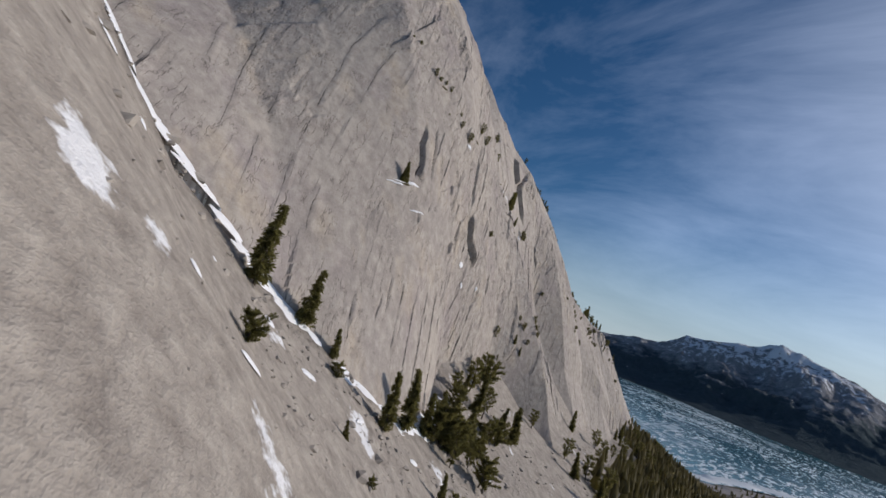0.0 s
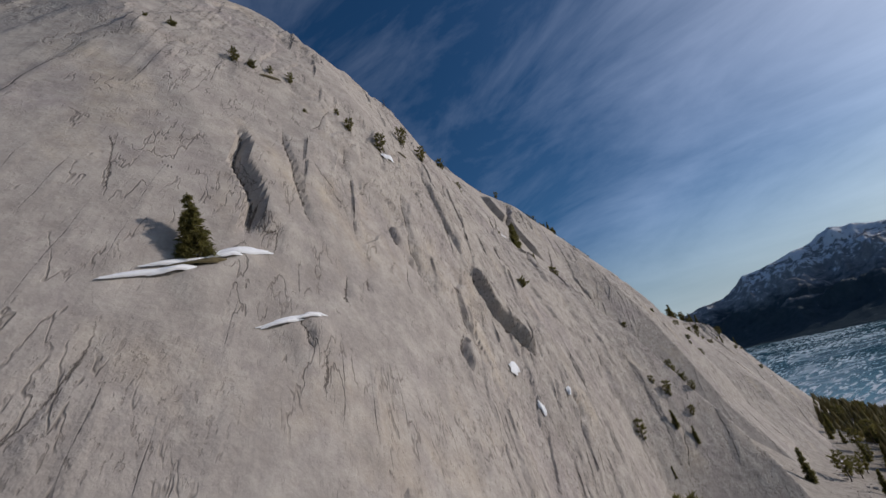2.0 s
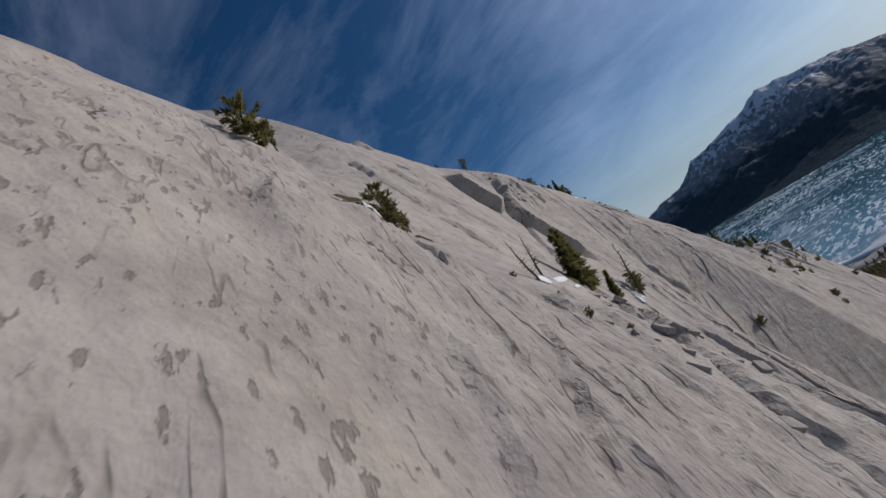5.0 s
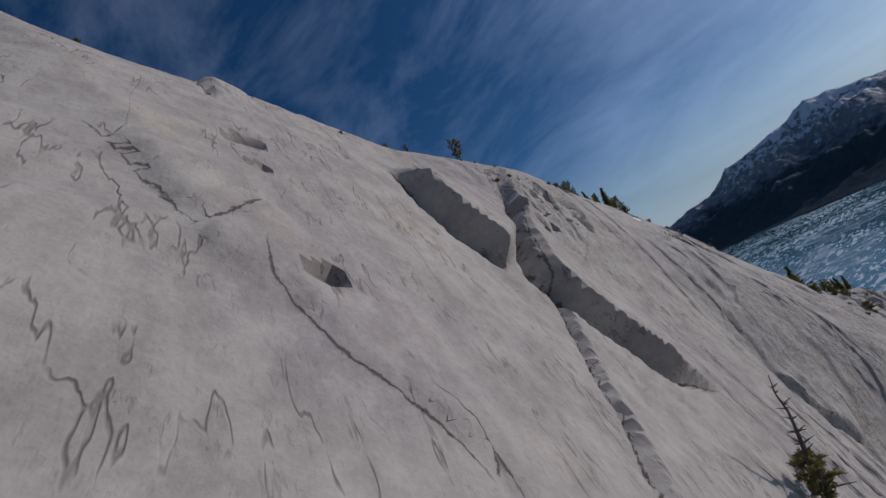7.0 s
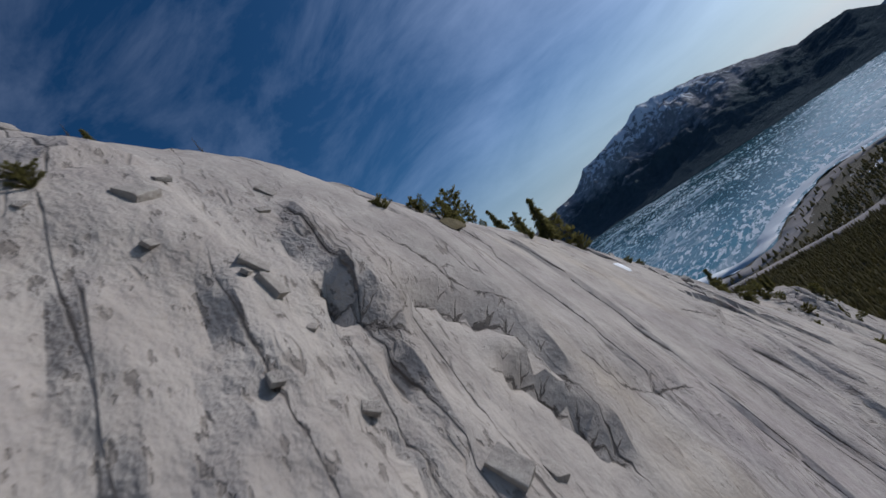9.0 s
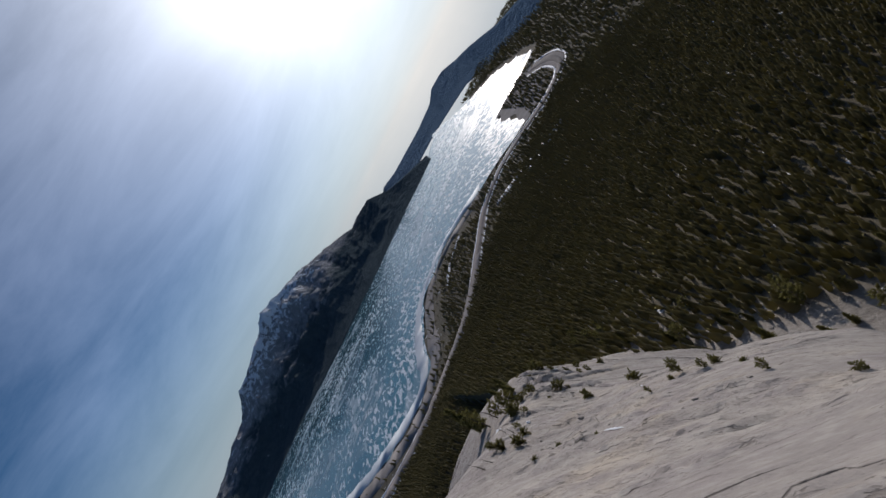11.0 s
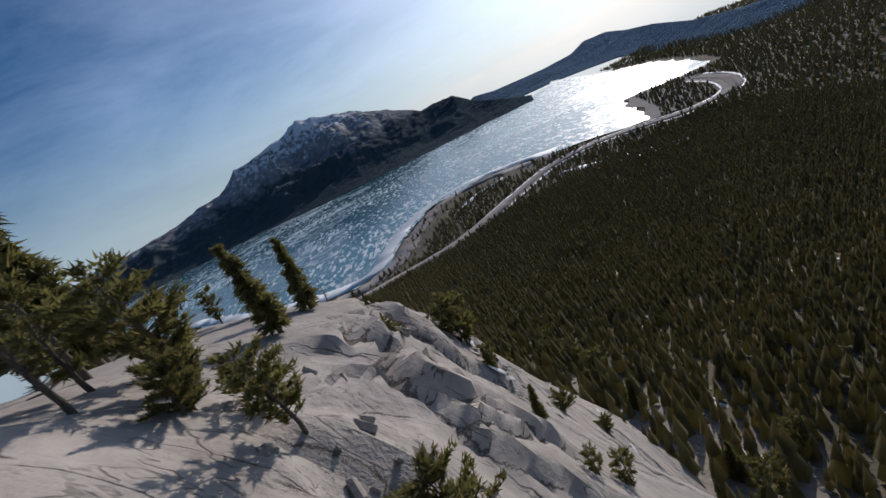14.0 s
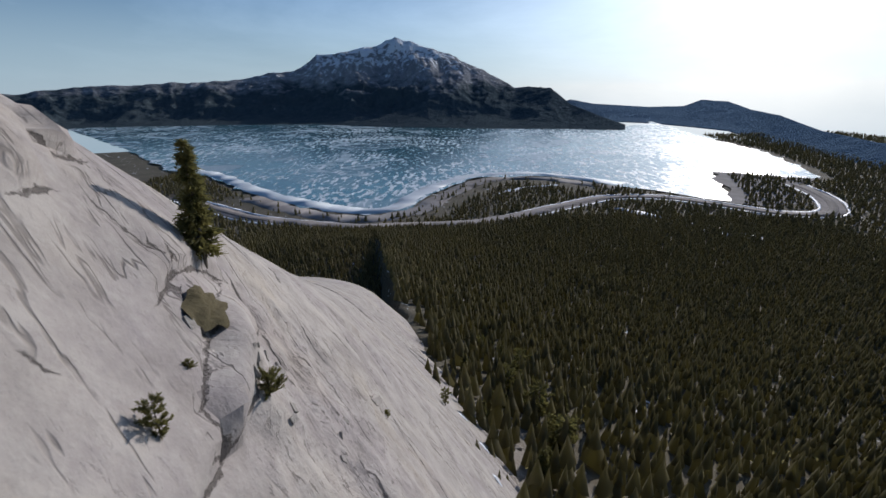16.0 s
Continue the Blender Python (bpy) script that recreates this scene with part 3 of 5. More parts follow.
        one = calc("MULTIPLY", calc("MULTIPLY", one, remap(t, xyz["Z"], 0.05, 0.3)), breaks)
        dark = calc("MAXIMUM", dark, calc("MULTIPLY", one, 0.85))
        rise = calc("MULTIPLY", calc("MULTIPLY", remap(t, xyz["X"], -0.02, 0.02), remap(t, xyz["Y"], 0.0, 0.6)), xyz["Z"])
        rise = calc("MULTIPLY", rise, (0.12, 0.08, 0.05)[i])
        step = rise if step is None else calc("ADD", step, rise)
    pits = calc("MAXIMUM", pits, tick)
    col = mix(t, calc("MULTIPLY", pits, 0.6), col, (0.14, 0.12, 0.105, 1))
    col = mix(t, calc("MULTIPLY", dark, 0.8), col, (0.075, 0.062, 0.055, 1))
    t.links.new(col, b.inputs["Base Color"])
    hs = calc("ADD", calc("MULTIPLY", mid, 0.12), step)
    cell = node(t, "ShaderNodeTexVoronoi", {"Vector": node(t, "ShaderNodeMapping", {"Vector": lean, "Scale": (1.0, 0.4, 0.3)}).outputs["Vector"], "Scale": 0.9}, feature="F1").outputs["Color"]
    cell = node(t, "ShaderNodeSeparateColor", {"Color": cell}).outputs["Red"]
    cell = calc("MULTIPLY", cell, remap(t, rough, 0.0, 0.6, 0.25, 1.0))
    for layer, amount in ((blotch, 0.08), (cell, 0.06), (fine, 0.024), (dark, -0.06), (pits, -0.04), (calc("MULTIPLY", flake, remap(t, rough, 0, 1, 0.04, 0.4)), 1.0)):
        hs = calc("ADD", hs, calc("MULTIPLY", layer, amount))
    bp = node(t, "ShaderNodeBump", {"Height": hs, "Strength": 0.7, "Distance": 1.0})
    t.links.new(bp.outputs["Normal"], b.inputs["Normal"])
    return m


def forest_floor():
    m, t, b = material("forest_floor", 0.95)
    co = node(t, "ShaderNodeTexCoord").outputs["Object"]
    a = noise_at(t, co, 0.03, 5, 0.6)
    f = noise_at(t, co, 0.8, 5, 0.7)
    col = ramp(t, a, (0.35, (0.075, 0.068, 0.045)), (0.65, (0.12, 0.105, 0.075)))
    col = mix(t, remap(t, f, 0.35, 0.7, 0, 0.5), col, (0.14, 0.12, 0.085, 1))
    mask = node(t, "ShaderNodeAttribute", attribute_name="scree").outputs["Fac"]
    stone = ramp(t, f, (0.3, (0.22, 0.195, 0.175)), (0.7, (0.42, 0.385, 0.345)))
    col = mix(t, mask, col, stone)
    s = noise_at(t, co, 0.12, 6, 0.65)
    col = mix(t, remap(t, s, 0.64, 0.67, 0, 0.9), col, (0.78, 0.8, 0.84, 1))
    t.links.new(col, b.inputs["Base Color"])
    bp = node(t, "ShaderNodeBump", {"Height": f, "Strength": 0.8, "Distance": 0.5})
    t.links.new(bp.outputs["Normal"], b.inputs["Normal"])
    return m


def lake_ice():
    m, t, b = material("lake_ice", 0.25)
    co = node(t, "ShaderNodeTexCoord").outputs["Object"]
    big = noise_at(t, co, 0.0035, 4, 0.55, (1, 1, 1), 0.6)
    flecks = noise_at(t, co, 0.085, 4, 0.6, (1.5, 0.5, 1), 0.8)
    sweep = noise_at(t, co, 0.008, 5, 0.6, (1.0, 1.0, 1), 1.2)
    f = node(t, "ShaderNodeMath", {0: flecks, 1: remap(t, big, 0.35, 0.65, -0.06, 0.07)}, operation="ADD").outputs["Value"]
    white = remap(t, f, 0.55, 0.60)
    haze = remap(t, sweep, 0.48, 0.72, 0.0, 0.55)
    cover = node(t, "ShaderNodeMath", {0: white, 1: haze}, operation="MAXIMUM").outputs["Value"]
    ice = ramp(t, big, (0.35, (0.012, 0.10, 0.125)), (0.65, (0.035, 0.19, 0.22)))
    col = mix(t, cover, ice, (0.72, 0.78, 0.82, 1))
    t.links.new(col, b.inputs["Base Color"])
    t.links.new(remap(t, cover, 0, 1, 0.16, 0.6), b.inputs["Roughness"])
    b.inputs["Specular IOR Level"].default_value = 0.5
    return m


def mountain_rock(name, blue):
    m, t, b = material(name, 1.0)
    b.inputs["Specular IOR Level"].default_value = 0.0
    co = node(t, "ShaderNodeTexCoord").outputs["Object"]
    z = node(t, "ShaderNodeSeparateXYZ", {"Vector": co}).outputs["Z"]
    n1 = noise_at(t, co, 0.011, 7, 0.65, (1, 1, 2.2))
    n2 = noise_at(t, co, 0.035, 6, 0.7, (1, 1, 0.5))
    jit = node(t, "ShaderNodeMath", {0: z, 1: remap(t, n1, 0.2, 0.8, -80, 80)}, operation="ADD").outputs["Value"]
    rock = ramp(t, n2, (0.3, (0.19, 0.19, 0.20)), (0.7, (0.42, 0.41, 0.41)))
    wood = ramp(t, n2, (0.3, (0.035, 0.05, 0.052)), (0.7, (0.075, 0.09, 0.092)))
    col = mix(t, remap(t, jit, -5, 60), wood, rock)
    snow = node(t, "ShaderNodeMath", {0: remap(t, jit, 10, 240, 0.0, 0.34), 1: n2}, operation="ADD").outputs["Value"]
    col = mix(t, remap(t, snow, 0.68, 0.75), col, (0.82, 0.84, 0.88, 1))
    # distance haze painted as a blue over woods, rock and snow alike
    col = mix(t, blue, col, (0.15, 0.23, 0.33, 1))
    t.links.new(col, b.inputs["Base Color"])
    bp = node(t, "ShaderNodeBump", {"Height": n2, "Strength": 1.0, "Distance": 14.0})
    t.links.new(bp.outputs["Normal"], b.inputs["Normal"])
    return m


def plain(name, lo, hi, scale=3.0, roughness=0.9, bump_by=0.05):
    m, t, b = material(name, roughness)
    co = node(t, "ShaderNodeTexCoord").outputs["Object"]
    f = noise_at(t, co, scale, 5, 0.65)
    g = noise_at(t, co, scale * 0.13, 3, 0.5)
    mx = node(t, "ShaderNodeMath", {0: f, 1: g}, operation="ADD").outputs["Value"]
    t.links.new(ramp(t, remap(t, mx, 0.6, 1.4), (0, lo), (1, hi)), b.inputs["Base Color"])
    bp = node(t, "ShaderNodeBump", {"Height": f, "Strength": 0.6, "Distance": bump_by})
    t.links.new(bp.outputs["Normal"], b.inputs["Normal"])
    return m


def needle(name, lo, hi, scale, through_by=0.58):
    m = plain(name, lo, hi, scale, 0.75, 0.03)
    t = m.node_tree
    b, out = t.nodes["Principled BSDF"], t.nodes["Material Output"]
    col = b.inputs["Base Color"].links[0].from_socket
    warm = node(t, "ShaderNodeMixRGB", {"Fac": 0.5, "Color1": col, "Color2": (0.24, 0.22, 0.07, 1)}).outputs["Color"]
    tr = node(t, "ShaderNodeBsdfTranslucent", {"Color": warm})
    mx = node(t, "ShaderNodeMixShader", {"Fac": through_by, 1: b.outputs["BSDF"], 2: tr.outputs["BSDF"]})
    t.links.new(mx.outputs["Shader"], out.inputs["Surface"])
    return m


LIMESTONE, FLOOR, ICE = limestone(), forest_floor(), lake_ice()
# 0.1 and 0.7: how much distance haze is painted into each rock
MOUNTAIN, HAZED_RANGE = mountain_rock("mountain_rock", 0.1), mountain_rock("hazed_mountain_rock", 0.7)
SNOW = plain("snow", (0.72, 0.75, 0.8), (0.88, 0.89, 0.92), 1.5, 0.6, 0.1)
BARK = plain("bark", (0.06, 0.05, 0.04), (0.17, 0.145, 0.12), 9.0, 0.95, 0.03)
NEEDLES = needle("needles", (0.085, 0.09, 0.034), (0.21, 0.19, 0.075), 4.0)
# forest needles: veiling glare put into the colour, paler than real foliage
VEILED_NEEDLES = needle("veiled_needles", (0.225, 0.205, 0.12), (0.34, 0.30, 0.175), 0.12, 0.76)
GRAVEL = plain("gravel", (0.20, 0.175, 0.165), (0.34, 0.31, 0.295), 0.25, 0.95, 0.1)
SHORE = plain("shore_mud", (0.16, 0.14, 0.13), (0.36, 0.34, 0.33), 0.06, 0.95, 0.1)

# ---- ground, lake, mountains ----
def build_ground():
    def axis(core0, core1, step, reach):
        inner = np.arange(core0, core1, step)
        grow = np.cumsum(step * 1.12 ** np.arange(1, 60))
        grow = grow[grow < reach]
        return np.concatenate([core0 - grow[::-1], inner, core1 + grow])
    xs, ys = axis(-120, 260, 3.0, 4600), axis(-290, 420, 3.0, 4400)
    gx, gy = np.meshgrid(xs, ys)
    z = ground_z(gx, gy)
    far = np.hypot(gx, gy)
    z = np.where(far > 1500, np.minimum(z, LAKE_Z + 0.8), z) - 0.15 * np.maximum(0, far - 1250)
    ob = mesh_object("ground", np.stack([gx, gy, z], -1).reshape(-1, 3), grid_faces(len(ys), len(xs)), FLOOR)
    px, py = gx - O_.x, gy - O_.y
    u, q = px * S_.x + py * S_.y, px * HN.x + py * HN.y
    t = q + (N_.z / HN.dot(N_)) * (D_.z * foot(u))
    reach = np.where(u < -120, 42, 4) + 30 * fbm(gx / 25, gy / 25, 4, 1)
    scree = (1 - smooth(reach, reach + 14, t)) * (1 - smooth(35, 60, u))
    at = ob.data.attributes.new("scree", "FLOAT", "POINT")
    at.data.foreach_set("value", scree.ravel().astype(np.float32))
    return tagged(ob, "brown forest floor with snow flecks and grey scree under the slab", "ground", kind="structure")


build_ground()


def flat_shape(name, outline, z, mat, jitter=0.0, seed=1):
    """A level sheet inside a closed outline, its edge broken up a little."""
    rnd = random.Random(seed)
    pts = []
    for i, (ax, ay) in enumerate(outline):
        bx, by = outline[(i + 1) % len(outline)]
        n = max(1, int(math.hypot(bx - ax, by - ay) / 18)) if jitter else 1
        n = min(n, 40)
        for k in range(n):
            f = k / n
            pts.append((ax + (bx - ax) * f + rnd.uniform(-jitter, jitter), ay + (by - ay) * f + rnd.uniform(-jitter, jitter)))
    n = len(pts)
    flat, _, tris, *_ = delaunay_2d_cdt([Vector(p) for p in pts], [(i, (i + 1) % n) for i in range(n)], [], 1, 0.001)
    me = bpy.data.meshes.new(name)
    me.from_pydata([(p.x, p.y, z) for p in flat], [], [tuple(f) for f in tris])
    me.materials.append(mat)
    return new(name, me)


tagged(flat_shape("water", LAKE, LAKE_Z + 1.1, ICE, 5.0), "frozen lake of blue-green ice with white wind-blown snow flecks", "lake", kind="structure")


def build_mountain(name, label, profile, r_front, r_crest, deep, seed, rock):
    az0, az1 = profile[0][0], profile[-1][0]
    az = np.arange(az0, az1, 0.16)
    rr = np.linspace(0, 1, 110)
    el = np.interp(az, [p[0] for p in profile], [p[1] for p in profile])
    front, peak = np.interp(az, *zip(*r_front)), np.interp(az, *zip(*r_crest))
    A, Q = np.meshgrid(az, rr)
    E, F = np.meshgrid(el, rr)[0], np.meshgrid(front, rr)[0]
    r_ridge = np.meshgrid(peak, rr)[0]
    r = F + (r_ridge + deep - F) * Q
    k = (r - F) / (r_ridge - F)
    top = np.tan(np.radians(E)) * r_ridge - LAKE_Z
    shape = np.where(k < 1, 0.12 * k + 0.88 * np.clip(k, 0, 1) ** 1.7, 1 - 0.5 * (k - 1))
    x, y = r * np.sin(np.radians(A)), r * np.cos(np.radians(A))
    rough = (ridged(x / 240 + seed, y / 240, 5, seed) - 0.62) * 0.5 * np.sin(np.pi * np.clip(k, 0, 1)) + (ridged(A / 2.2 + seed, k * 1.2, 4, seed) - 0.6) * 0.16 * smooth(0.15, 0.6, k) * (1 - 0.7 * smooth(0.85, 1.0, k)) + fbm(x / 60, y / 60, 5, seed) * 0.2 * np.clip(k, 0, 1) * (1 - 0.6 * smooth(0.9, 1.0, k))
    z = LAKE_Z + top * np.maximum(shape + rough * np.clip(k * 3, 0, 1), 0.002 * k)
    z = np.where(Q == 0, LAKE_Z - 3, z)
    return tagged(mesh_object(name, np.stack([x, y, z], -1).reshape(-1, 3), grid_faces(len(rr), len(az)), rock), label, "mountain", kind="structure")


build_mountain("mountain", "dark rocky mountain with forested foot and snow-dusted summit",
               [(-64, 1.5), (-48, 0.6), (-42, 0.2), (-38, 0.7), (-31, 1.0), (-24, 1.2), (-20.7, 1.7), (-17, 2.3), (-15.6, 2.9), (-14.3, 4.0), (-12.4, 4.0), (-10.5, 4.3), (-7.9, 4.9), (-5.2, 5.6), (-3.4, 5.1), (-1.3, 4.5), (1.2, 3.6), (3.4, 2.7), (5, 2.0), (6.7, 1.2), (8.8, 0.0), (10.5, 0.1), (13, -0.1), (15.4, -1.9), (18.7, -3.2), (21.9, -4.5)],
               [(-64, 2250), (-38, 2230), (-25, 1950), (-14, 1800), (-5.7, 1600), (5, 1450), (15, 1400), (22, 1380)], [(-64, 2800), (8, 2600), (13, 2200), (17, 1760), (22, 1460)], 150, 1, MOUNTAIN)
build_mountain("mountain_range", "distant mountain range across the lake end, haze blue in its colour",
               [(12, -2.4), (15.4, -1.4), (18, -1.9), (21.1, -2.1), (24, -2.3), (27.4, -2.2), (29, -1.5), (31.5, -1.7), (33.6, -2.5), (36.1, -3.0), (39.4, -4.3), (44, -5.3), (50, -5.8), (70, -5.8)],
               [(12, 1900), (24, 1750), (32, 1500), (36, 1150), (44, 900), (70, 850)], [(12, 2350), (24, 2300), (31, 2300), (36, 1500), (40, 1200), (44, 1050), (70, 1000)], 120, 4, HAZED_RANGE)


# ---- the rock slab ----
SHEET = {}


def build_slab():
    # columns lean with the fractures, so that broken edges run along them
    u = np.concatenate([np.arange(-330, -215, 1.5), np.arange(-215, -142, 0.27), np.arange(-142, -62, 0.2), np.arange(-62, 62, 0.24), np.arange(62, 126, 1.0)])
    down, back = 130.0, 46.0
    v = np.concatenate([np.linspace(-1, -0.74, 30)[:-1] * down, np.arange(-0.74 * down, -78, 0.4), np.arange(-78, -6, 0.22), np.arange(-6, 9, 0.6), np.arange(9, back, 1.6)])
    U0, V = np.meshgrid(u, v)
    U = U0 + 0.55 * np.minimum(V, 0)
    c = crest(U0)
    turn = np.radians(74) * smooth(0, 10, V + 1.5 * fbm(U0 / 14, V * 0, 3, 2))
    dv = np.diff(v, prepend=v[0])[:, None]
    start = c + v[0]
    W = start + np.cumsum(np.cos(turn) * dv, axis=0)
    B = -np.cumsum(np.sin(turn) * dv, axis=0)
    W = np.maximum(W, foot(U) - 9)
    Oo = B + slab_o(U, W) - 30 * smooth(82, 110, U)
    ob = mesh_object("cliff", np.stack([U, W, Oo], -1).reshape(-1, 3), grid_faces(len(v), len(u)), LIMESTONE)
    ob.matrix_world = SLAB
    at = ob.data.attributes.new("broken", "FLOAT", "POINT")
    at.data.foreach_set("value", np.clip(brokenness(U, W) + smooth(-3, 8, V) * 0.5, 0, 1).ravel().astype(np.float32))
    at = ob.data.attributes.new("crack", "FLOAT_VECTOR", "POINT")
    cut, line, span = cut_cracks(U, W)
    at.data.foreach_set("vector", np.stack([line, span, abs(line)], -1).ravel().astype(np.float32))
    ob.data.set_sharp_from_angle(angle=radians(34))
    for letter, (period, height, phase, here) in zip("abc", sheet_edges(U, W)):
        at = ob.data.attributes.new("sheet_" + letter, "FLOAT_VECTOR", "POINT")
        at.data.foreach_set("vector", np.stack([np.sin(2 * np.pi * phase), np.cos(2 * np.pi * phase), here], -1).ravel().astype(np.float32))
    SHEET.update(u=u, v=v, U=U, w=W, o=Oo)
    return tagged(ob, "pale grey weathered limestone slab, steep and cracked", "cliff", kind="structure")


build_slab()


def on_face(u, w, lift=0.0):
    """A place on the slab's face at u, w."""
    if w < float(crest(u)) - 12:
        return on_slab(u, w, lift)
    k = int(np.argmin(abs(SHEET["U"] - u) + abs(SHEET["w"] - w) + 0.02 * abs(SHEET["o"])))
    j, i = np.unravel_index(k, SHEET["U"].shape)
    return SLAB @ Vector((SHEET["U"][j, i], SHEET["w"][j, i], SHEET["o"][j, i] + lift))


def on_ground(x, y, lift=0.0):
    return Vector((x, y, float(ground_z(np.array([x]), np.array([y]))[0]) + lift))


def by_foot(u, out):
    """Plan of a place out metres before the slab's foot."""
    w = float(foot(u))
    p = SLAB @ Vector((u, w, float(slab_form(np.array([u]), np.array([w]))[0])))
    return p.x + HN.x * out, p.y + HN.y * out

# ---- road, shores ----
def ribbon(name, line, width, lift, mat, step=12.0, wobble=0.0, seed=3, level=None):
    """A strip along a line over the ground, bent smoothly."""
    rnd = random.Random(seed)
    pts = []
    for i in range(len(line) - 1):
        p0, p1, p2, p3 = (Vector(line[max(0, min(len(line) - 1, i + k))]) for k in (-1, 0, 1, 2))
        n = max(2, int((p2 - p1).length / step))
        for k in range(n):
            t = k / n
            pts.append(0.5 * ((2 * p1) + (p2 - p0) * t + (2 * p0 - 5 * p1 + 4 * p2 - p3) * t * t + (3 * p1 - p0 - 3 * p2 + p3) * t ** 3))
    pts.append(Vector(line[-1]))
    verts, faces = [], []
    for i, p in enumerate(pts):
        d = (pts[min(i + 1, len(pts) - 1)] - pts[max(i - 1, 0)]).normalized()
        side = Vector((d.y, -d.x))
        top = max(on_ground(*(p + side * width * k / 2)).z for k in (-1, 0, 1)) + lift if level is None else level
        for k in (-1, -0.9, 0.9, 1):
            q = p + side * (k * width / 2 + rnd.uniform(-wobble, wobble))
            verts.append((q.x, q.y, top if abs(k) < 1 else top - 0.8))
    for i in range(len(pts) - 1):
        for k in range(3):
            a = i * 4 + k
            faces.append((a, a + 4, a + 5, a + 1))
    return mesh_object(name, verts, faces, mat)


ROAD = [(-330, 540), (-200, 440), (-120, 402), (-52, 384), (9, 378), (63, 400), (129, 450), (185, 492), (245, 494), (290, 460), (330, 416), (372, 412), (408, 455), (428, 500), (440, 545)]
tagged(ribbon("road_shoulder", ROAD, 20, 0.5, GRAVEL, wobble=1.2), "wide pale gravel shoulder of a lakeside highway", "road", kind="structure")
ASPHALT = plain("asphalt", (0.11, 0.10, 0.10), (0.17, 0.155, 0.15), 0.6, 0.9, 0.02)
tagged(ribbon("road", ROAD, 9, 0.75, ASPHALT), "dry grey two-lane highway between gravel shoulders", "road", kind="structure")
for off, wide in ((-11.8, 3.0), (11.8, 2.4)):
    side_line = []
    for i, p in enumerate(ROAD):
        d = (Vector(ROAD[min(i + 1, len(ROAD) - 1)]) - Vector(ROAD[max(i - 1, 0)])).normalized()
        side_line.append((p[0] + d.y * off, p[1] - d.x * off))
    tagged(ribbon("snow_bank", side_line, wide, 0.9, SNOW, 9.0, 1.0, 5), "low bank of old snow along the highway edge", "snow", "snow along the road", "structure")

tagged(ribbon("shore_ice", [(-448, 752), (-357, 698), (-233, 562), (-150, 492), (-84, 456), (-46, 474), (-28, 535), (44, 645), (145, 652), (235, 570)], 24, 0.0, plain("white_ice", (0.5, 0.56, 0.6), (0.75, 0.79, 0.82), 0.05, 0.55, 0.05), 10.0, 2.5, level=LAKE_Z + 1.2), "white rim of shore ice", "ice", kind="structure")
tagged(ribbon("shore_mud", [(-233, 528), (-150, 458), (-78, 422), (-24, 455), (4, 520), (62, 612), (140, 618), (220, 545)], 26, 0.35, SHORE, 10.0, 3.0), "grey frozen mud flats along the shore", "shore", kind="structure")
tagged(flat_shape("mud_flat", [(311, 469), (334, 503), (362, 575), (393, 646), (433, 620), (497, 581), (452, 560), (420, 520), (380, 462), (345, 440)], LAKE_Z + 1.3, SHORE, 8.0, 4), "snow-streaked mud flat reaching into the lake", "shore", kind="structure")
for line in ([(177, 438), (208, 395), (249, 324)], [(190, 379), (217, 346), (246, 320)], [(70, 520), (100, 555), (150, 570)]):
    tagged(ribbon("snow_strip", line, 7, 1.2, SNOW, 6.0, 2.2, 8), "strip of old snow in a forest clearing", "snow", "snow strips in the forest", "structure")


# ---- trees ----
def blades(rng, centre, way, count, length, width):
    """Needle tufts: thin triangles fanning round a direction."""
    way = way / np.linalg.norm(way)
    d = way + rng.normal(0, 0.55, (count, 3))
    d /= np.linalg.norm(d, axis=1)[:, None]
    s = np.cross(d, rng.normal(0, 1, (count, 3)))
    s /= np.linalg.norm(s, axis=1)[:, None] + 1e-9
    L = length * rng.uniform(0.6, 1.25, (count, 1))
    base = centre + rng.normal(0, 0.22 * length, (count, 3))
    v = np.stack([base - s * width, base + s * width, base + d * L], 1)
    return v.reshape(-1, 3)


def tube(verts, faces, path, radii, sides=6):
    start = len(verts)
    for i, (p, r) in enumerate(zip(path, radii)):
        for k in range(sides):
            a = 2 * math.pi * k / sides
            verts.append((p[0] + r * math.cos(a), p[1] + r * math.sin(a), p[2]))
    for i in range(len(path) - 1):
        for k in range(sides):
            a, b = start + i * sides + k, start + i * sides + (k + 1) % sides
            faces.append((a, b, b + sides, a + sides))


def limb(verts, faces, a, b, ra, rb):
    a, b = np.array(a, float), np.array(b, float)
    d = b - a
    s = np.cross(d, (0.3, 0.2, 1.0))
    s /= np.linalg.norm(s) + 1e-9
    t = np.cross(d, s)
    t /= np.linalg.norm(t) + 1e-9
    start = len(verts)
    for p, r in ((a, ra), (b, rb)):
        for k in range(4):
            ang = math.pi / 2 * k
            verts.append(tuple(p + r * (math.cos(ang) * s + math.sin(ang) * t)))
    for k in range(4):
        i, j = start + k, start + (k + 1) % 4
        faces.append((i, j, j + 4, i + 4))


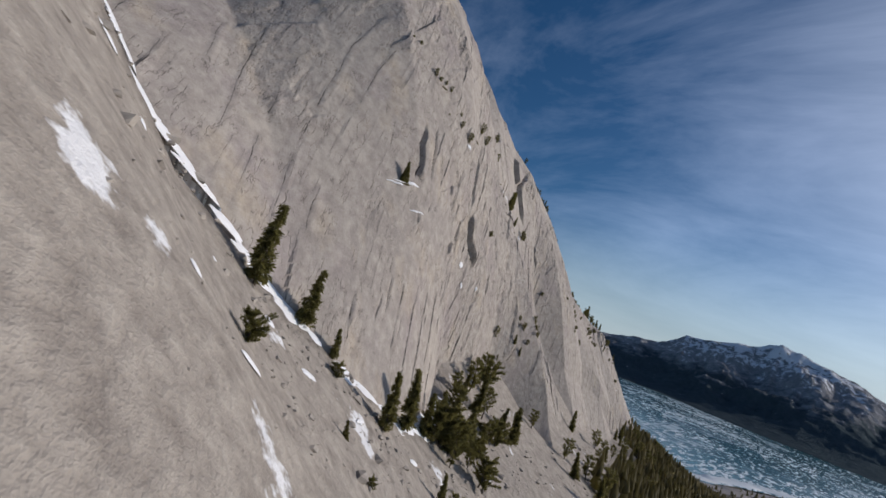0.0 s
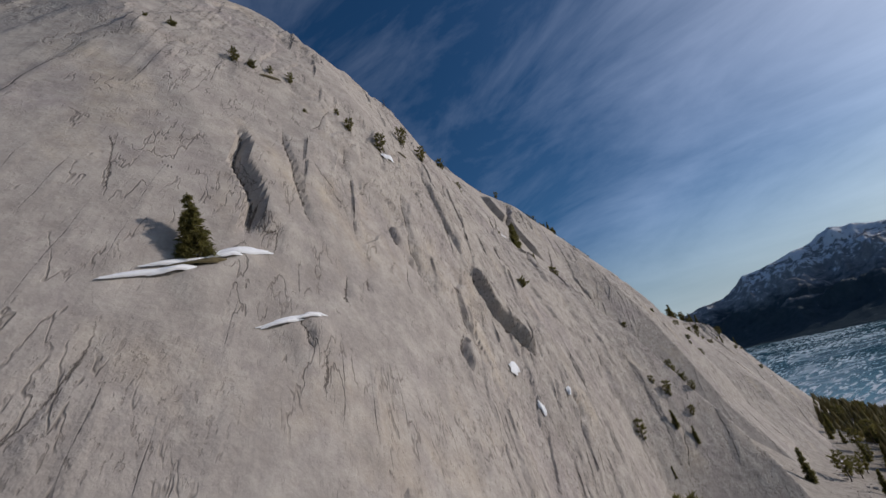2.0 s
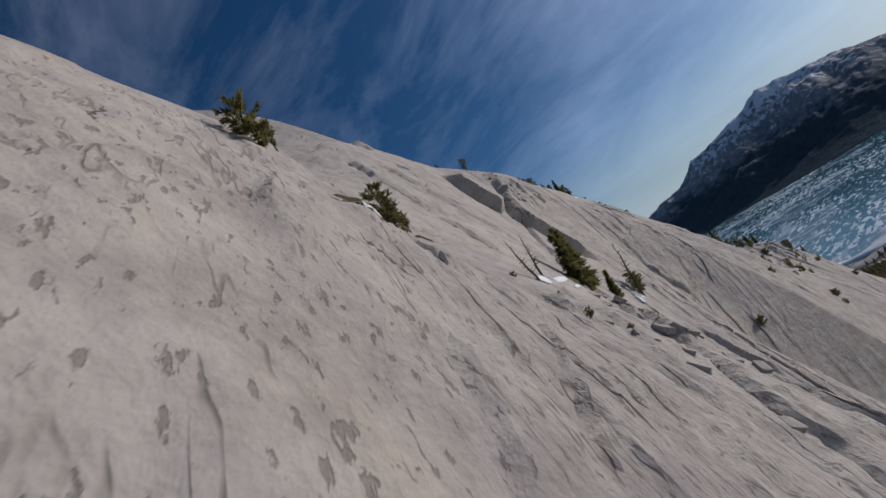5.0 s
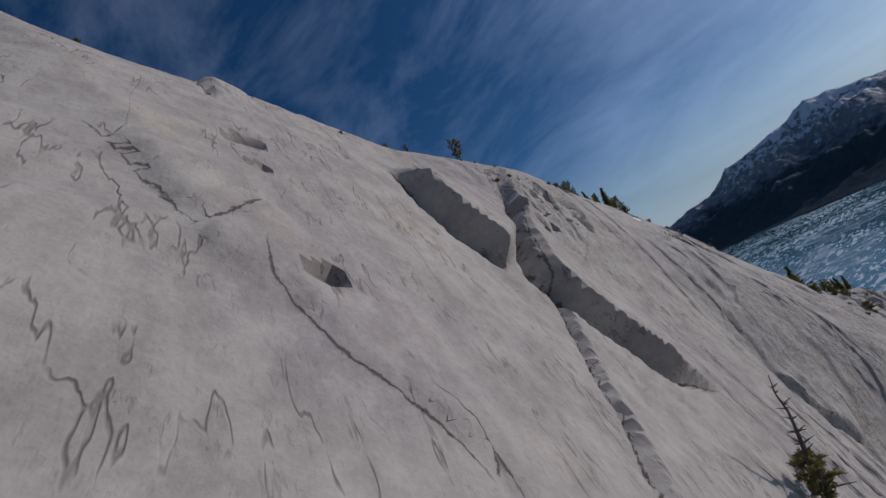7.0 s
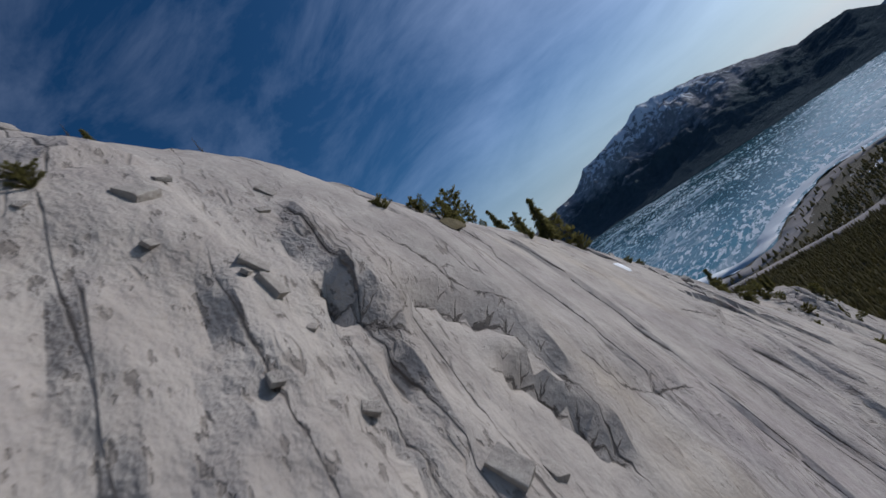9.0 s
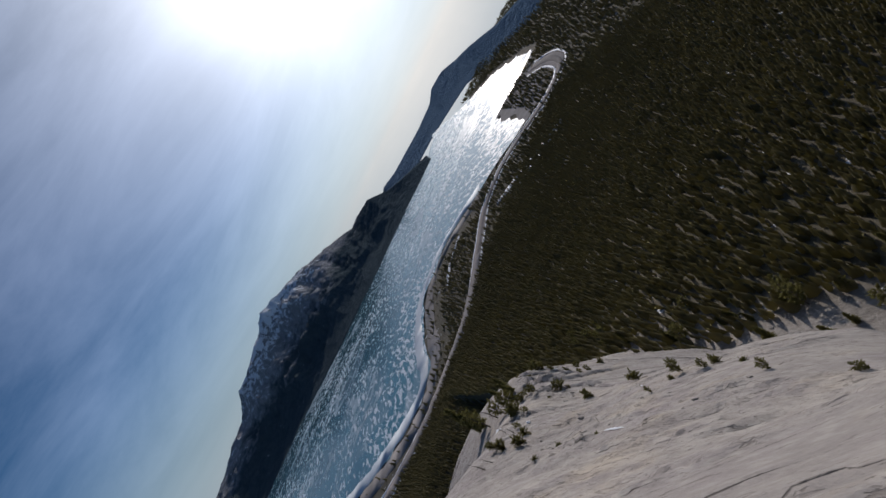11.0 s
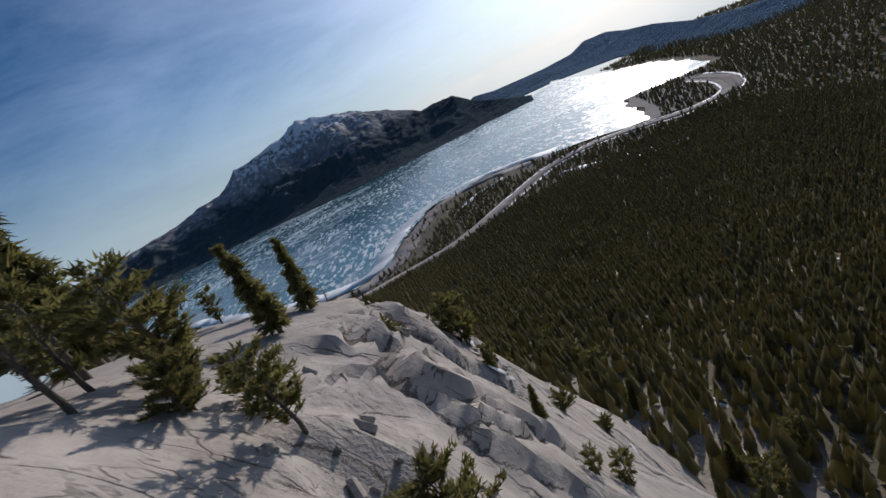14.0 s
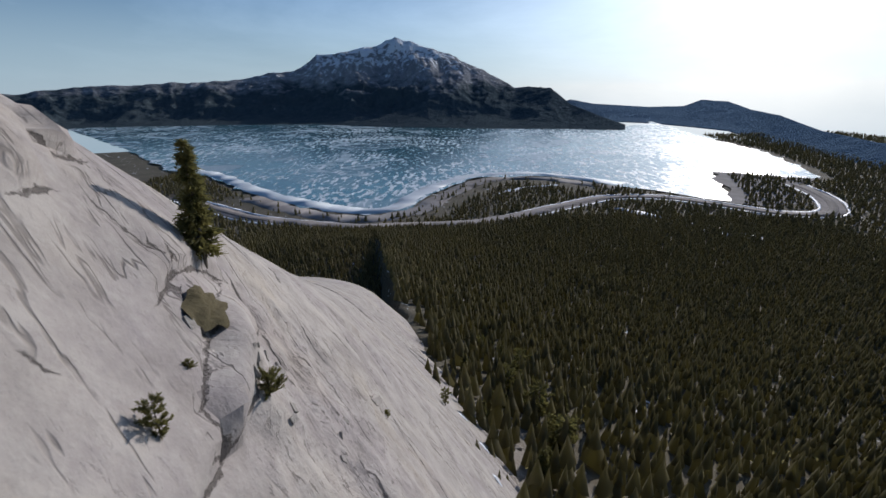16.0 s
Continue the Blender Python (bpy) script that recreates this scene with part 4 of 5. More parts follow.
def make_tree(name, label, kind, seed, height=3.5):
    """A conifer as a thing: a tapered trunk with limbs, and a crown of needle tufts."""
    rng = np.random.RandomState(seed)
    root = new(name)
    root.empty_display_size = 0.3
    tagged(root, label, "tree")
    tv, tf, tufts = [], [], []
    n = 9
    bend = rng.normal(0, 0.05 if kind == "spruce" else 0.12, 2)
    path = [(bend[0] * height * (i / n) ** 2 + 0.02 * rng.normal(), bend[1] * height * (i / n) ** 2 + 0.02 * rng.normal(), -0.35 + (height + 0.35) * i / n) for i in range(n + 1)]
    r0 = 0.022 * height + 0.02
    tube(tv, tf, path, [r0 * (1 - 0.93 * i / n) for i in range(n + 1)], 7)

    def at(h):
        f = np.clip((h + 0.35) / (height + 0.35) * n, 0, n - 1e-6)
        i = int(f)
        return np.array(path[i]) * (1 - f + i) + np.array(path[i + 1]) * (f - i)
    levels = {"spruce": 26, "pine": 15, "bush": 7, "snag": 12}[kind]
    for lv in range(levels):
        f = (lv + rng.uniform(0, 0.8)) / levels
        h = height * ((0.10 if kind in ("spruce", "bush") else 0.2) + (0.88 if kind == "spruce" else 0.78) * f)
        reach = height * (0.115 * (1 - f) ** 0.8 + 0.02 if kind == "spruce" else 0.27 * math.sin(math.pi * (0.2 + 0.7 * (1 - f))) if kind == "pine" else 0.6 * (1 - 0.6 * f) if kind == "bush" else 0.13 * (1 - f) + 0.03)
        for k in range(5 if kind == "spruce" else 4 if kind != "bush" else 7):
            a, L = rng.uniform(0, 2 * math.pi), reach * rng.uniform(0.45, 1.15)
            if kind == "pine" and rng.rand() < 0.22:
                continue
            rise = rng.normal(-0.18, 0.12) if kind == "spruce" else rng.normal(0.28, 0.25) if kind != "bush" else rng.uniform(0.0, 0.8)
            p0 = at(h)
            p1 = p0 + np.array([math.cos(a) * L, math.sin(a) * L, rise * L])
            limb(tv, tf, p0, p1, 0.008 * height * (1 - 0.6 * f) + 0.004, 0.003)
            if kind == "snag":
                continue
            steps = max(2, int(L / (0.05 * height))) + 1
            for s in range(1, steps + 1):
                q = s / steps
                if kind == "pine" and q < 0.35:
                    continue
                c = p0 + (p1 - p0) * q + np.array([0, 0, -0.12 * L * q * q if kind == "spruce" else 0.06 * L * q])
                way = (p1 - p0) / (L + 1e-9) + np.array([0, 0, -0.1 if kind == "spruce" else 0.45])
                size = 0.055 * height * (1.2 - 0.5 * f) if kind == "spruce" else 0.062 * height
                tufts.append(blades(rng, c, way, 9 if kind == "spruce" else 13, size * 1.25, size * 0.2))
    trunk = mesh_object("trunk", tv, tf, BARK)
    trunk.parent = root
    if tufts:
        v = np.concatenate(tufts)
        crown = mesh_object("crown", v, np.arange(len(v)).reshape(-1, 3), NEEDLES, False)
        crown.parent = root
    return root


MODELS = {"spruce": [make_tree("spruce_tree", "slim dark green spruce rooted by the rock", "spruce", s, 4.0) for s in (1, 2, 3)],
          "pine": [make_tree("pine_tree", "wind-shaped olive green pine clinging to the limestone", "pine", s, 3.2) for s in (4, 5, 6)],
          "bush": [make_tree("juniper_bush", "low spreading olive green juniper on bare rock", "bush", s, 1.0) for s in (7, 8)],
          "snag": [make_tree("dead_snag", "bare grey dead tree standing on the slab", "snag", s, 2.6) for s in (9, 10)]}
SIZES = {"spruce": 4.0, "pine": 3.2, "bush": 1.0, "snag": 2.6}
GROUPS = {"spruce": "spruces by the cliff", "pine": "pines on the slab", "bush": "junipers on the slab", "snag": "dead trees on the slab"}
used = set()
tree_rnd = random.Random(5)


def plant(kind, place, height, lean=4.0):
    models = MODELS[kind]
    src = models[tree_rnd.randrange(len(models))]
    k = height / SIZES[kind]
    m = Matrix.Translation(place) @ Euler((radians(tree_rnd.uniform(-lean, lean)), radians(tree_rnd.uniform(-lean, lean)), tree_rnd.uniform(0, 6.28))).to_matrix().to_4x4() @ Matrix.Diagonal((k * tree_rnd.uniform(0.9, 1.1), k * tree_rnd.uniform(0.9, 1.1), k, 1))
    if src.name not in used:
        used.add(src.name)
        src.matrix_basis = m
        ob = src
        MODEL_MATRIX[src.name] = m
    else:
        ob = copy_thing(src, Matrix.Identity(4))
        ob.matrix_basis = m
    return tagged(ob, group=GROUPS[kind])


MODEL_MATRIX = {}


def stand(kind, u, w, height):
    plant(kind, on_face(u, w, -0.06), height, 5)


# on the ledges of the face and along its brow
stand("spruce", -174.4, 14.4, 2.4)
stand("spruce", -174.8, 14.5, 1.7)
stand("pine", -167.7, 30.8, 1.2)
stand("bush", -166.7, 30.7, 0.7)
stand("pine", -165.6, 30.6, 0.8)
stand("pine", -164.2, 30.4, 1.0)
stand("bush", -170.2, 34.2, 0.6)
stand("bush", -171.4, 34.4, 0.4)
stand("pine", -161.5, 28.2, 0.7)
stand("pine", -161.3, 26.5, 1.2)
stand("pine", -158.9, 25.5, 1.6)
stand("pine", -152.3, 30.0, 2.0)
stand("pine", -149.3, 29.7, 1.8)
stand("pine", -136.0, 37.1, 1.9)
stand("snag", -146.0, 41.3, 1.3)
stand("bush", -164.9, 26.7, 0.4)
stand("bush", -144.3, 16.3, 1.2)
stand("pine", -134.6, 0.9, 2.3)
stand("pine", -133.2, 34.9, 1.6)
stand("pine", -132.6, 35.0, 0.7)
stand("bush", -133.7, 35.1, 0.4)
stand("pine", -134.5, 38.7, 0.8)
stand("spruce", -114.5, 31.5, 4.7)
stand("snag", -122.8, 33.0, 2.8)
stand("bush", -126.7, 30.0, 0.5)
stand("pine", -96.1, 28.6, 1.8)
stand("bush", -81.3, 15.6, 1.4)
stand("bush", -132.6, 38.1, 0.2)
stand("bush", -122.4, 63.8, 0.4)
stand("bush", -133.2, 40.9, 0.2)
stand("spruce", -130.3, 36.5, 1.7)
stand("spruce", -115.2, 31.4, 4.6)
stand("spruce", -106.8, 30.0, 2.6)
stand("snag", -120.9, 33.4, 2.5)
stand("pine", -98.0, 28.5, 2.6)
stand("snag", -98.1, 28.6, 5.8)
stand("bush", -124.7, 33.7, 0.4)
stand("bush", -124.0, 45.7, 0.2)
stand("bush", -110.3, 61.5, 0.3)
stand("pine", -88.1, 54.7, 1.9)
stand("pine", -91.9, 57.0, 0.7)
stand("bush", -95.1, 56.5, 0.4)
stand("bush", -100.3, 55.7, 0.3)
stand("snag", -86.2, 53.6, 0.5)
stand("spruce", -86.7, 52.4, 0.5)
stand("bush", -84.0, 48.8, 0.4)
stand("bush", -76.0, 46.5, 0.5)
stand("bush", -89.8, 50.4, 0.4)
stand("bush", -93.2, 44.8, 0.2)
stand("bush", -81.3, 48.9, 0.6)
stand("pine", -76.9, 48.0, 0.4)
stand("pine", -74.1, 47.1, 0.5)
stand("bush", -88.9, 50.1, 0.4)
stand("snag", -84.7, 52.5, 0.5)
stand("bush", -69.0, 42.2, 0.5)
stand("bush", -63.1, 36.1, 0.6)
stand("bush", -63.6, 38.6, 0.4)
stand("snag", -80.4, 50.1, 0.4)
stand("snag", -81.0, 48.6, 0.8)
stand("pine", -80.6, 48.8, 0.5)
stand("pine", -81.0, 48.3, 0.7)
stand("spruce", -80.5, 48.1, 1.1)
stand("pine", -76.3, 49.0, 1.4)
stand("pine", -75.3, 48.6, 1.0)
stand("pine", -72.4, 47.1, 1.1)
stand("pine", -68.8, 45.7, 1.2)
stand("bush", -73.3, 48.1, 0.3)
stand("bush", -63.0, 40.6, 0.6)
stand("bush", -80.9, 48.2, 0.4)
stand("spruce", -72.8, 47.9, 1.3)
stand("spruce", -72.4, 47.1, 1.3)
stand("spruce", -72.4, 46.0, 2.1)
stand("pine", -69.8, 44.7, 2.0)
stand("bush", -70.4, 44.4, 1.0)
stand("bush", -70.0, 45.7, 1.1)
stand("spruce", -0.3, 14.4, 7.0)
stand("bush", -19.9, 1.5, 2.0)
stand("bush", -12.4, 7.3, 2.0)
stand("bush", -23.8, 22.0, 1.5)
stand("bush", -18.9, 8.3, 1.6)
stand("bush", -21.7, 20.1, 1.1)
stand("bush", -30.3, 22.3, 0.6)
stand("bush", -35.4, 22.3, 0.5)
stand("pine", -29.9, 5.5, 2.3)
stand("bush", -32.5, 26.3, 0.6)
stand("bush", -33.1, 4.1, 1.1)
stand("bush", -9.7, 12.3, 1.4)
stand("pine", -3.8, 14.9, 4.5)
stand("snag", -4.8, 14.3, 3.8)
stand("pine", -6.8, 13.6, 2.7)
stand("pine", -7.7, 12.3, 3.3)
stand("snag", -8.9, 13.7, 2.7)
stand("spruce", -4.6, 10.2, 3.3)
stand("bush", -9.3, 12.0, 0.9)
stand("bush", -13.8, 10.9, 0.4)
stand("pine", -9.3, -0.7, 1.6)
stand("spruce", -0.8, 9.2, 3.2)
stand("pine", -0.4, 14.1, 3.3)
stand("pine", -6.3, 12.6, 2.4)
stand("snag", -0.0, 13.9, 4.2)
stand("pine", -8.1, 11.9, 1.6)
stand("bush", -7.8, 12.3, 0.5)
stand("bush", -4.0, 6.5, 0.6)
stand("pine", -9.5, 1.2, 1.2)
stand("bush", -2.0, -4.4, 1.4)
stand("spruce", -0.0, 10.2, 2.6)
stand("pine", -0.1, 11.2, 1.5)
stand("snag", 0.0, 8.3, 1.2)
stand("spruce", -0.0, 9.3, 0.6)
stand("bush", -5.1, 7.3, 0.7)
stand("pine", -1.3, 1.8, 2.8)
stand("pine", -3.2, 1.7, 1.3)
stand("spruce", -5.7, 0.5, 1.6)
stand("bush", 2.7, -13.7, 1.5)
stand("pine", -0.7, 1.4, 3.0)
stand("spruce", -3.5, 1.8, 1.4)
stand("bush", -1.3, 0.5, 0.5)
stand("spruce", -0.8, 7.1, 0.6)
stand("spruce", -0.6, 6.9, 0.5)
stand("pine", -0.5, 6.4, 0.5)
stand("spruce", 4.7, 5.6, 0.8)
stand("bush", 5.2, -5.8, 0.7)
stand("bush", 8.3, -6.0, 0.6)
stand("spruce", 11.4, -3.9, 2.6)
stand("pine", 5.9, -4.4, 0.6)
stand("bush", 7.4, -4.4, 0.2)
stand("pine", 31.2, -28.9, 1.7)
stand("bush", 14.8, -13.1, 0.4)
# the wooded ledges lower on the buttress
for _ in range(26):
    plant(tree_rnd.choice(["pine", "bush", "spruce"]), on_face(-122 + tree_rnd.gauss(0, 5), 0.5 + tree_rnd.gauss(0, 2.5), -0.1), tree_rnd.uniform(0.9, 2.0))
for _ in range(16):
    plant(tree_rnd.choice(["pine", "bush"]), on_face(-42 + tree_rnd.uniform(-28, 12), 12 + tree_rnd.uniform(-12, 6), -0.1), tree_rnd.uniform(0.7, 1.6))
for _ in range(20):
    u = tree_rnd.uniform(-24, -8)
    plant(tree_rnd.choice(["pine", "pine", "bush", "snag"]), on_face(u, float(mid_line(u)) + tree_rnd.uniform(4.0, 8.5), -0.1), tree_rnd.uniform(0.9, 2.2))
# at the foot of the cliff
for kind, u, out, h in (("spruce", -188, 1.2, 4.2), ("spruce", -193, 4.0, 5.2), ("spruce", -185.6, 1.6, 2.4), ("spruce", -182.5, 4.5, 4.4), ("spruce", -177.2, 2.2, 5.4), ("spruce", -172.5, 2.0, 4.2), ("spruce", -169, 3.5, 5.2), ("spruce", -166.5, 2.0, 4.2),
                        ("spruce", -164.5, 4.6, 5.0), ("bush", -186.5, 3.6, 1.3), ("bush", -198, 14, 1.8), ("bush", -190, 12, 0.8), ("bush", -187, 15, 0.8), ("spruce", -190, 9.5, 1.2), ("pine", -184, 12, 2.6), ("bush", -183, 13, 1.6), ("pine", -181, 10.5, 2.8), ("spruce", -179, 8, 2.4)):
    plant(kind, on_ground(*by_foot(u, out), -0.1), h, 3)
for _ in range(24):
    plant(tree_rnd.choice(["spruce", "pine", "bush"]), on_ground(*by_foot(tree_rnd.uniform(-172, -150), tree_rnd.uniform(1.5, 9)), -0.15), tree_rnd.uniform(2.0, 4.6), 3)
for _ in range(70):
    u = tree_rnd.uniform(-163, 70)
    plant(tree_rnd.choice(["spruce", "spruce", "pine"]), on_ground(*by_foot(u, tree_rnd.uniform(1.5, 18)), -0.15), tree_rnd.uniform(3.0, 6.0), 3)


def build_forest():
    """The woods between the slab and the lake, tree beside tree."""
    rng = np.random.RandomState(21)

    def scatter(x0, x1, y0, y1, step):
        gx, gy = np.meshgrid(np.arange(x0, x1, step), np.arange(y0, y1, step))
        return gx.ravel() + rng.uniform(-0.5, 0.5, gx.size) * step, gy.ravel() + rng.uniform(-0.5, 0.5, gx.size) * step

    def keep(x, y, thin):
        px, py = x - O_.x, y - O_.y
        u, q = px * S_.x + py * S_.y, px * HN.x + py * HN.y
        zf = np.maximum(O_.z + D_.z * foot(np.clip(u, -330, 480)), LAKE_Z + 1)
        t = q + (N_.z / HN.dot(N_)) * (zf - O_.z)
        edge = np.where(u > -120, 5, 16) + 22 * fbm(x / 22, y / 22, 3, 4) + np.where(u < -150, 30, 0)
        ok = ((t > edge) | (u > 100) | (t < -85)) & (shore_distance(x, y) > 14)
        for (ax, ay), (bx, by) in zip(ROAD, ROAD[1:]):
            dx, dy = bx - ax, by - ay
            f = np.clip(((x - ax) * dx + (y - ay) * dy) / (dx * dx + dy * dy), 0, 1)
            ok &= np.hypot(x - ax - f * dx, y - ay - f * dy) > 14
        d = shore_distance(x, y)
        ok &= ~((d < 55) & (x < 190) & (x > -260) & (rng.rand(len(x)) < 0.85))
        return ok & (fbm(x / 30, y / 30, 3, 2) + 0.16 * rng.rand(len(x)) > thin)
    for far, area, step, sides, tiers in ((False, (-150, 330, -230, 400), 2.3, 5, 2), (True, (-420, 1000, 330, 1150), 5.8, 5, 2), (True, (330, 1000, -100, 330), 5.8, 5, 2), (True, (1000, 1180, -100, 420), 9.0, 5, 2)):
        x, y = scatter(*area, step)
        ok = keep(x, y, -0.24)
        x, y = x[ok], y[ok]
        z = ground_z(x, y)
        n = len(x)
        H = rng.uniform(2.6, 7.0, n) * (1.15 if far else 1.0) * (1.9 if step > 15 else 1.0)
        R = H * rng.uniform(0.13, 0.2, n) * (1.75 if far else 1.1) * (2.2 if step > 15 else 1.0)
        verts, faces, base = [], [], 0
        lx, ly = rng.normal(0, 0.03, n) * H, rng.normal(0, 0.03, n) * H
        for k in range(tiers):
            lo, hi = k / tiers * 0.88 + 0.05, min(1.0, (k + 1.55) / tiers)
            rad = R * (1 - 0.78 * k / tiers)
            ang = 2 * np.pi * (np.arange(sides) / sides)[None, :] + rng.uniform(0, 6.28, (n, 1))
            rr = rad[:, None] * rng.uniform(0.45, 1.35, (n, sides))
            zz = (z + H * lo)[:, None] + (H * 0.10)[:, None] * rng.uniform(-1, 1, (n, sides))
            rim = np.stack([x[:, None] + lx[:, None] * lo + rr * np.cos(ang), y[:, None] + ly[:, None] * lo + rr * np.sin(ang), zz], -1)
            tip = np.stack([x + lx, y + ly, z + H * hi], -1)[:, None, :]
            verts.append(np.concatenate([rim, tip], 1).reshape(-1, 3))
            idx = base + np.arange(n)[:, None] * (sides + 1)
            a = idx + np.arange(sides)[None, :]
            b = idx + (np.arange(sides)[None, :] + 1) % sides
            c = np.broadcast_to(idx + sides, a.shape)
            faces.append(np.stack([a, b, c], -1).reshape(-1, 3))
            base += n * (sides + 1)
        ob = mesh_object("forest", np.concatenate(verts), np.concatenate(faces), VEILED_NEEDLES, True)
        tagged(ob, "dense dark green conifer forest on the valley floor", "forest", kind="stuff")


build_forest()


# ---- snow and loose stones ----
def snow_patch(place, ru, rw, seed, thick=0.07, kind=None):
    """A settled patch of snow with a ragged rim, following what it lies on; place gives the surface at an offset."""
    rnd = random.Random(seed)
    n, rings = 30, 5
    wob = [1 + rnd.uniform(-0.4, 0.3) for _ in range(n)]
    wob = [(wob[i - 1] + 2 * wob[i] + wob[(i + 1) % n]) / 4 for i in range(n)]
    offsets = [(0.0, 0.0, 0.0)]
    for r in range(1, rings + 1):
        for k in range(n):
            a, f = 2 * math.pi * k / n, r / rings
            offsets.append((ru * f * wob[k] * math.cos(a), rw * f * wob[k] * math.sin(a), f))
    du, dw, f = np.array(offsets).T
    verts = place(du, dw, thick * (1.0 - f ** 3) - np.where(f == 1, 0.03, 0.0))
    faces = [(0, 1 + k, 1 + (k + 1) % n) for k in range(n)]
    for r in range(rings - 1):
        for k in range(n):
            a, b = 1 + r * n + k, 1 + r * n + (k + 1) % n
            faces.append((a, a + n, b + n, b))
    me = bpy.data.meshes.new("snow_patch")
    me.from_pydata(verts, [], faces)
    me.polygons.foreach_set("use_smooth", [True] * len(me.polygons))
    if kind:
        me.name = kind[0]
        me.materials.append(kind[1])
        return tagged(new(kind[0], me), kind[2], kind[3], kind[4])
    me.materials.append(SNOW)
    return tagged(new("snow_patch", me), "patch of old white snow lying on pale rock", "snow", "snow patches")


def face_snow(u, w, ru, rw, seed, kind=None):
    def place(du, dw, lift):
        top = np.max([slab_o(u + du + a, w + dw + b) for a, b in ((0, 0), (0.3, 0), (-0.3, 0), (0, 0.25), (0, -0.25))], axis=0)
        top = np.minimum(top, np.median(top) + 0.1)
        return [SLAB @ Vector(p) for p in zip(u + du, w + dw, top + 0.03 + lift)]
    return snow_patch(place, ru, rw, seed, 0.045 if kind is None else 0.03, kind)


def ground_snow(x, y, ru, rw, seed, thick=0.12):
    def place(du, dw, lift):
        px, py = x + S_.x * du + HN.x * dw, y + S_.y * du + HN.y * dw
        return list(zip(px, py, ground_z(px, py) + 0.06 + lift))
    return snow_patch(place, ru, rw, seed, thick)


FACE_M = SLAB.to_3x3().to_4x4()
face_snow(-175.4, 14.1, 1.6, 0.13, 1)
face_snow(-174.8, 14.4, 1, 0.12, 2)
face_snow(-173.8, 14.5, 0.6, 0.12, 3)
face_snow(-173.1, 14.7, 1.3, 0.16, 4)
face_snow(-173.0, 11.7, 0.8, 0.08, 5)
face_snow(-172.2, 11.8, 1, 0.1, 6)
face_snow(-155.8, 9.7, 0.75, 0.5, 7)
face_snow(-149.3, 7.3, 0.4, 0.3, 8)
face_snow(-154.9, 7.1, 0.25, 0.5, 9)
face_snow(-158.5, 25.2, 0.7, 0.3, 10)
face_snow(-135.5, 34.8, 0.65, 0.06, 11)
face_snow(-135.1, 34.7, 0.4, 0.05, 12)
face_snow(-122.1, 33.2, 0.7, 0.45, 13)
face_snow(-119.2, 32.8, 1.6, 0.3, 14)
face_snow(-100.3, 28.7, 0.3, 0.5, 15)
face_snow(-119.0, 31.9, 0.6, 0.2, 16)
face_snow(-98.2, 30.2, 0.3, 0.3, 17)
face_snow(-99.4, 28.6, 0.3, 0.25, 18)
face_snow(-92.9, 47.6, 0.12, 0.35, 19)
face_snow(-11.7, 18.1, 0.35, 0.5, 21)
face_snow(-36.3, 21.8, 1, 0.15, 22)
face_snow(-18.5, 17.8, 0.3, 0.25, 23)
face_snow(-72.9, 43.1, 0.5, 0.4, 24)
face_snow(-26.8, 8.3, 0.2, 0.15, 25)
face_snow(-3.7, 1.9, 0.16, 0.5, 26)
face_snow(-1.0, 1.7, 0.25, 0.12, 27)
face_snow(-3.5, 1.6, 0.15, 0.4, 28)
face_snow(-3.9, 1.1, 0.25, 0.12, 29)
face_snow(11.9, -23.1, 0.5, 0.2, 30)
face_snow(2.7, -16.8, 0.5, 0.15, 31)
face_snow(33.6, -33.4, 0.3, 0.7, 33)
face_snow(29.1, -33.2, 0.35, 0.7, 34)
face_snow(22.5, -29.2, 0.35, 0.7, 35)
MOSS = ("grass_mat", plain("dry_grass", (0.06, 0.052, 0.028), (0.15, 0.12, 0.062), 6.0, 0.95, 0.08), "mat of brown-green dry grass on a rock ledge", "grass", "grass mats")
face_snow(-135.8, 34.8, 0.63, 0.06, 300, MOSS)
face_snow(-135.2, 34.6, 0.54, 0.06, 301, MOSS)
face_snow(-132.3, 34.7, 0.72, 0.06, 302, MOSS)
face_snow(-133.2, 34.9, 0.45, 0.06, 303, MOSS)
face_snow(-115.8, 32.6, 1.2, 0.45, 304, MOSS)
face_snow(-93.1, 44.9, 0.3, 0.22, 305, MOSS)
face_snow(-22.0, 2.9, 0.6, 0.22, 306, MOSS)
face_snow(-23.4, 21.8, 0.45, 0.22, 307, MOSS)
face_snow(-13.6, 10.8, 0.52, 0.22, 308, MOSS)
face_snow(-5.2, 7.3, 0.45, 0.3, 309, MOSS)
face_snow(-1.3, 0.6, 0.38, 0.26, 310, MOSS)
face_snow(9.1, -4.2, 0.6, 0.45, 311, MOSS)
face_snow(-21.7, 20.1, 0.6, 0.3, 312, MOSS)
face_snow(-174.5, 14.3, 0.9, 0.15, 313, MOSS)
face_snow(-165.8, 30.2, 0.8, 0.15, 314, MOSS)
face_snow(-154.3, 27.9, 0.7, 0.15, 315, MOSS)
face_snow(-81.0, 48.2, 0.9, 0.3, 316, MOSS)
face_snow(-12.6, 7.0, 0.75, 0.22, 317, MOSS)
for i in range(30):
    rnd = random.Random(i)
    u = -207 + i * 1.5
    x, y = by_foot(u, rnd.uniform(0.3, 1.8))
    ground_snow(x, y, rnd.uniform(1.3, 2.6), rnd.uniform(0.4, 1.1), 60 + i)
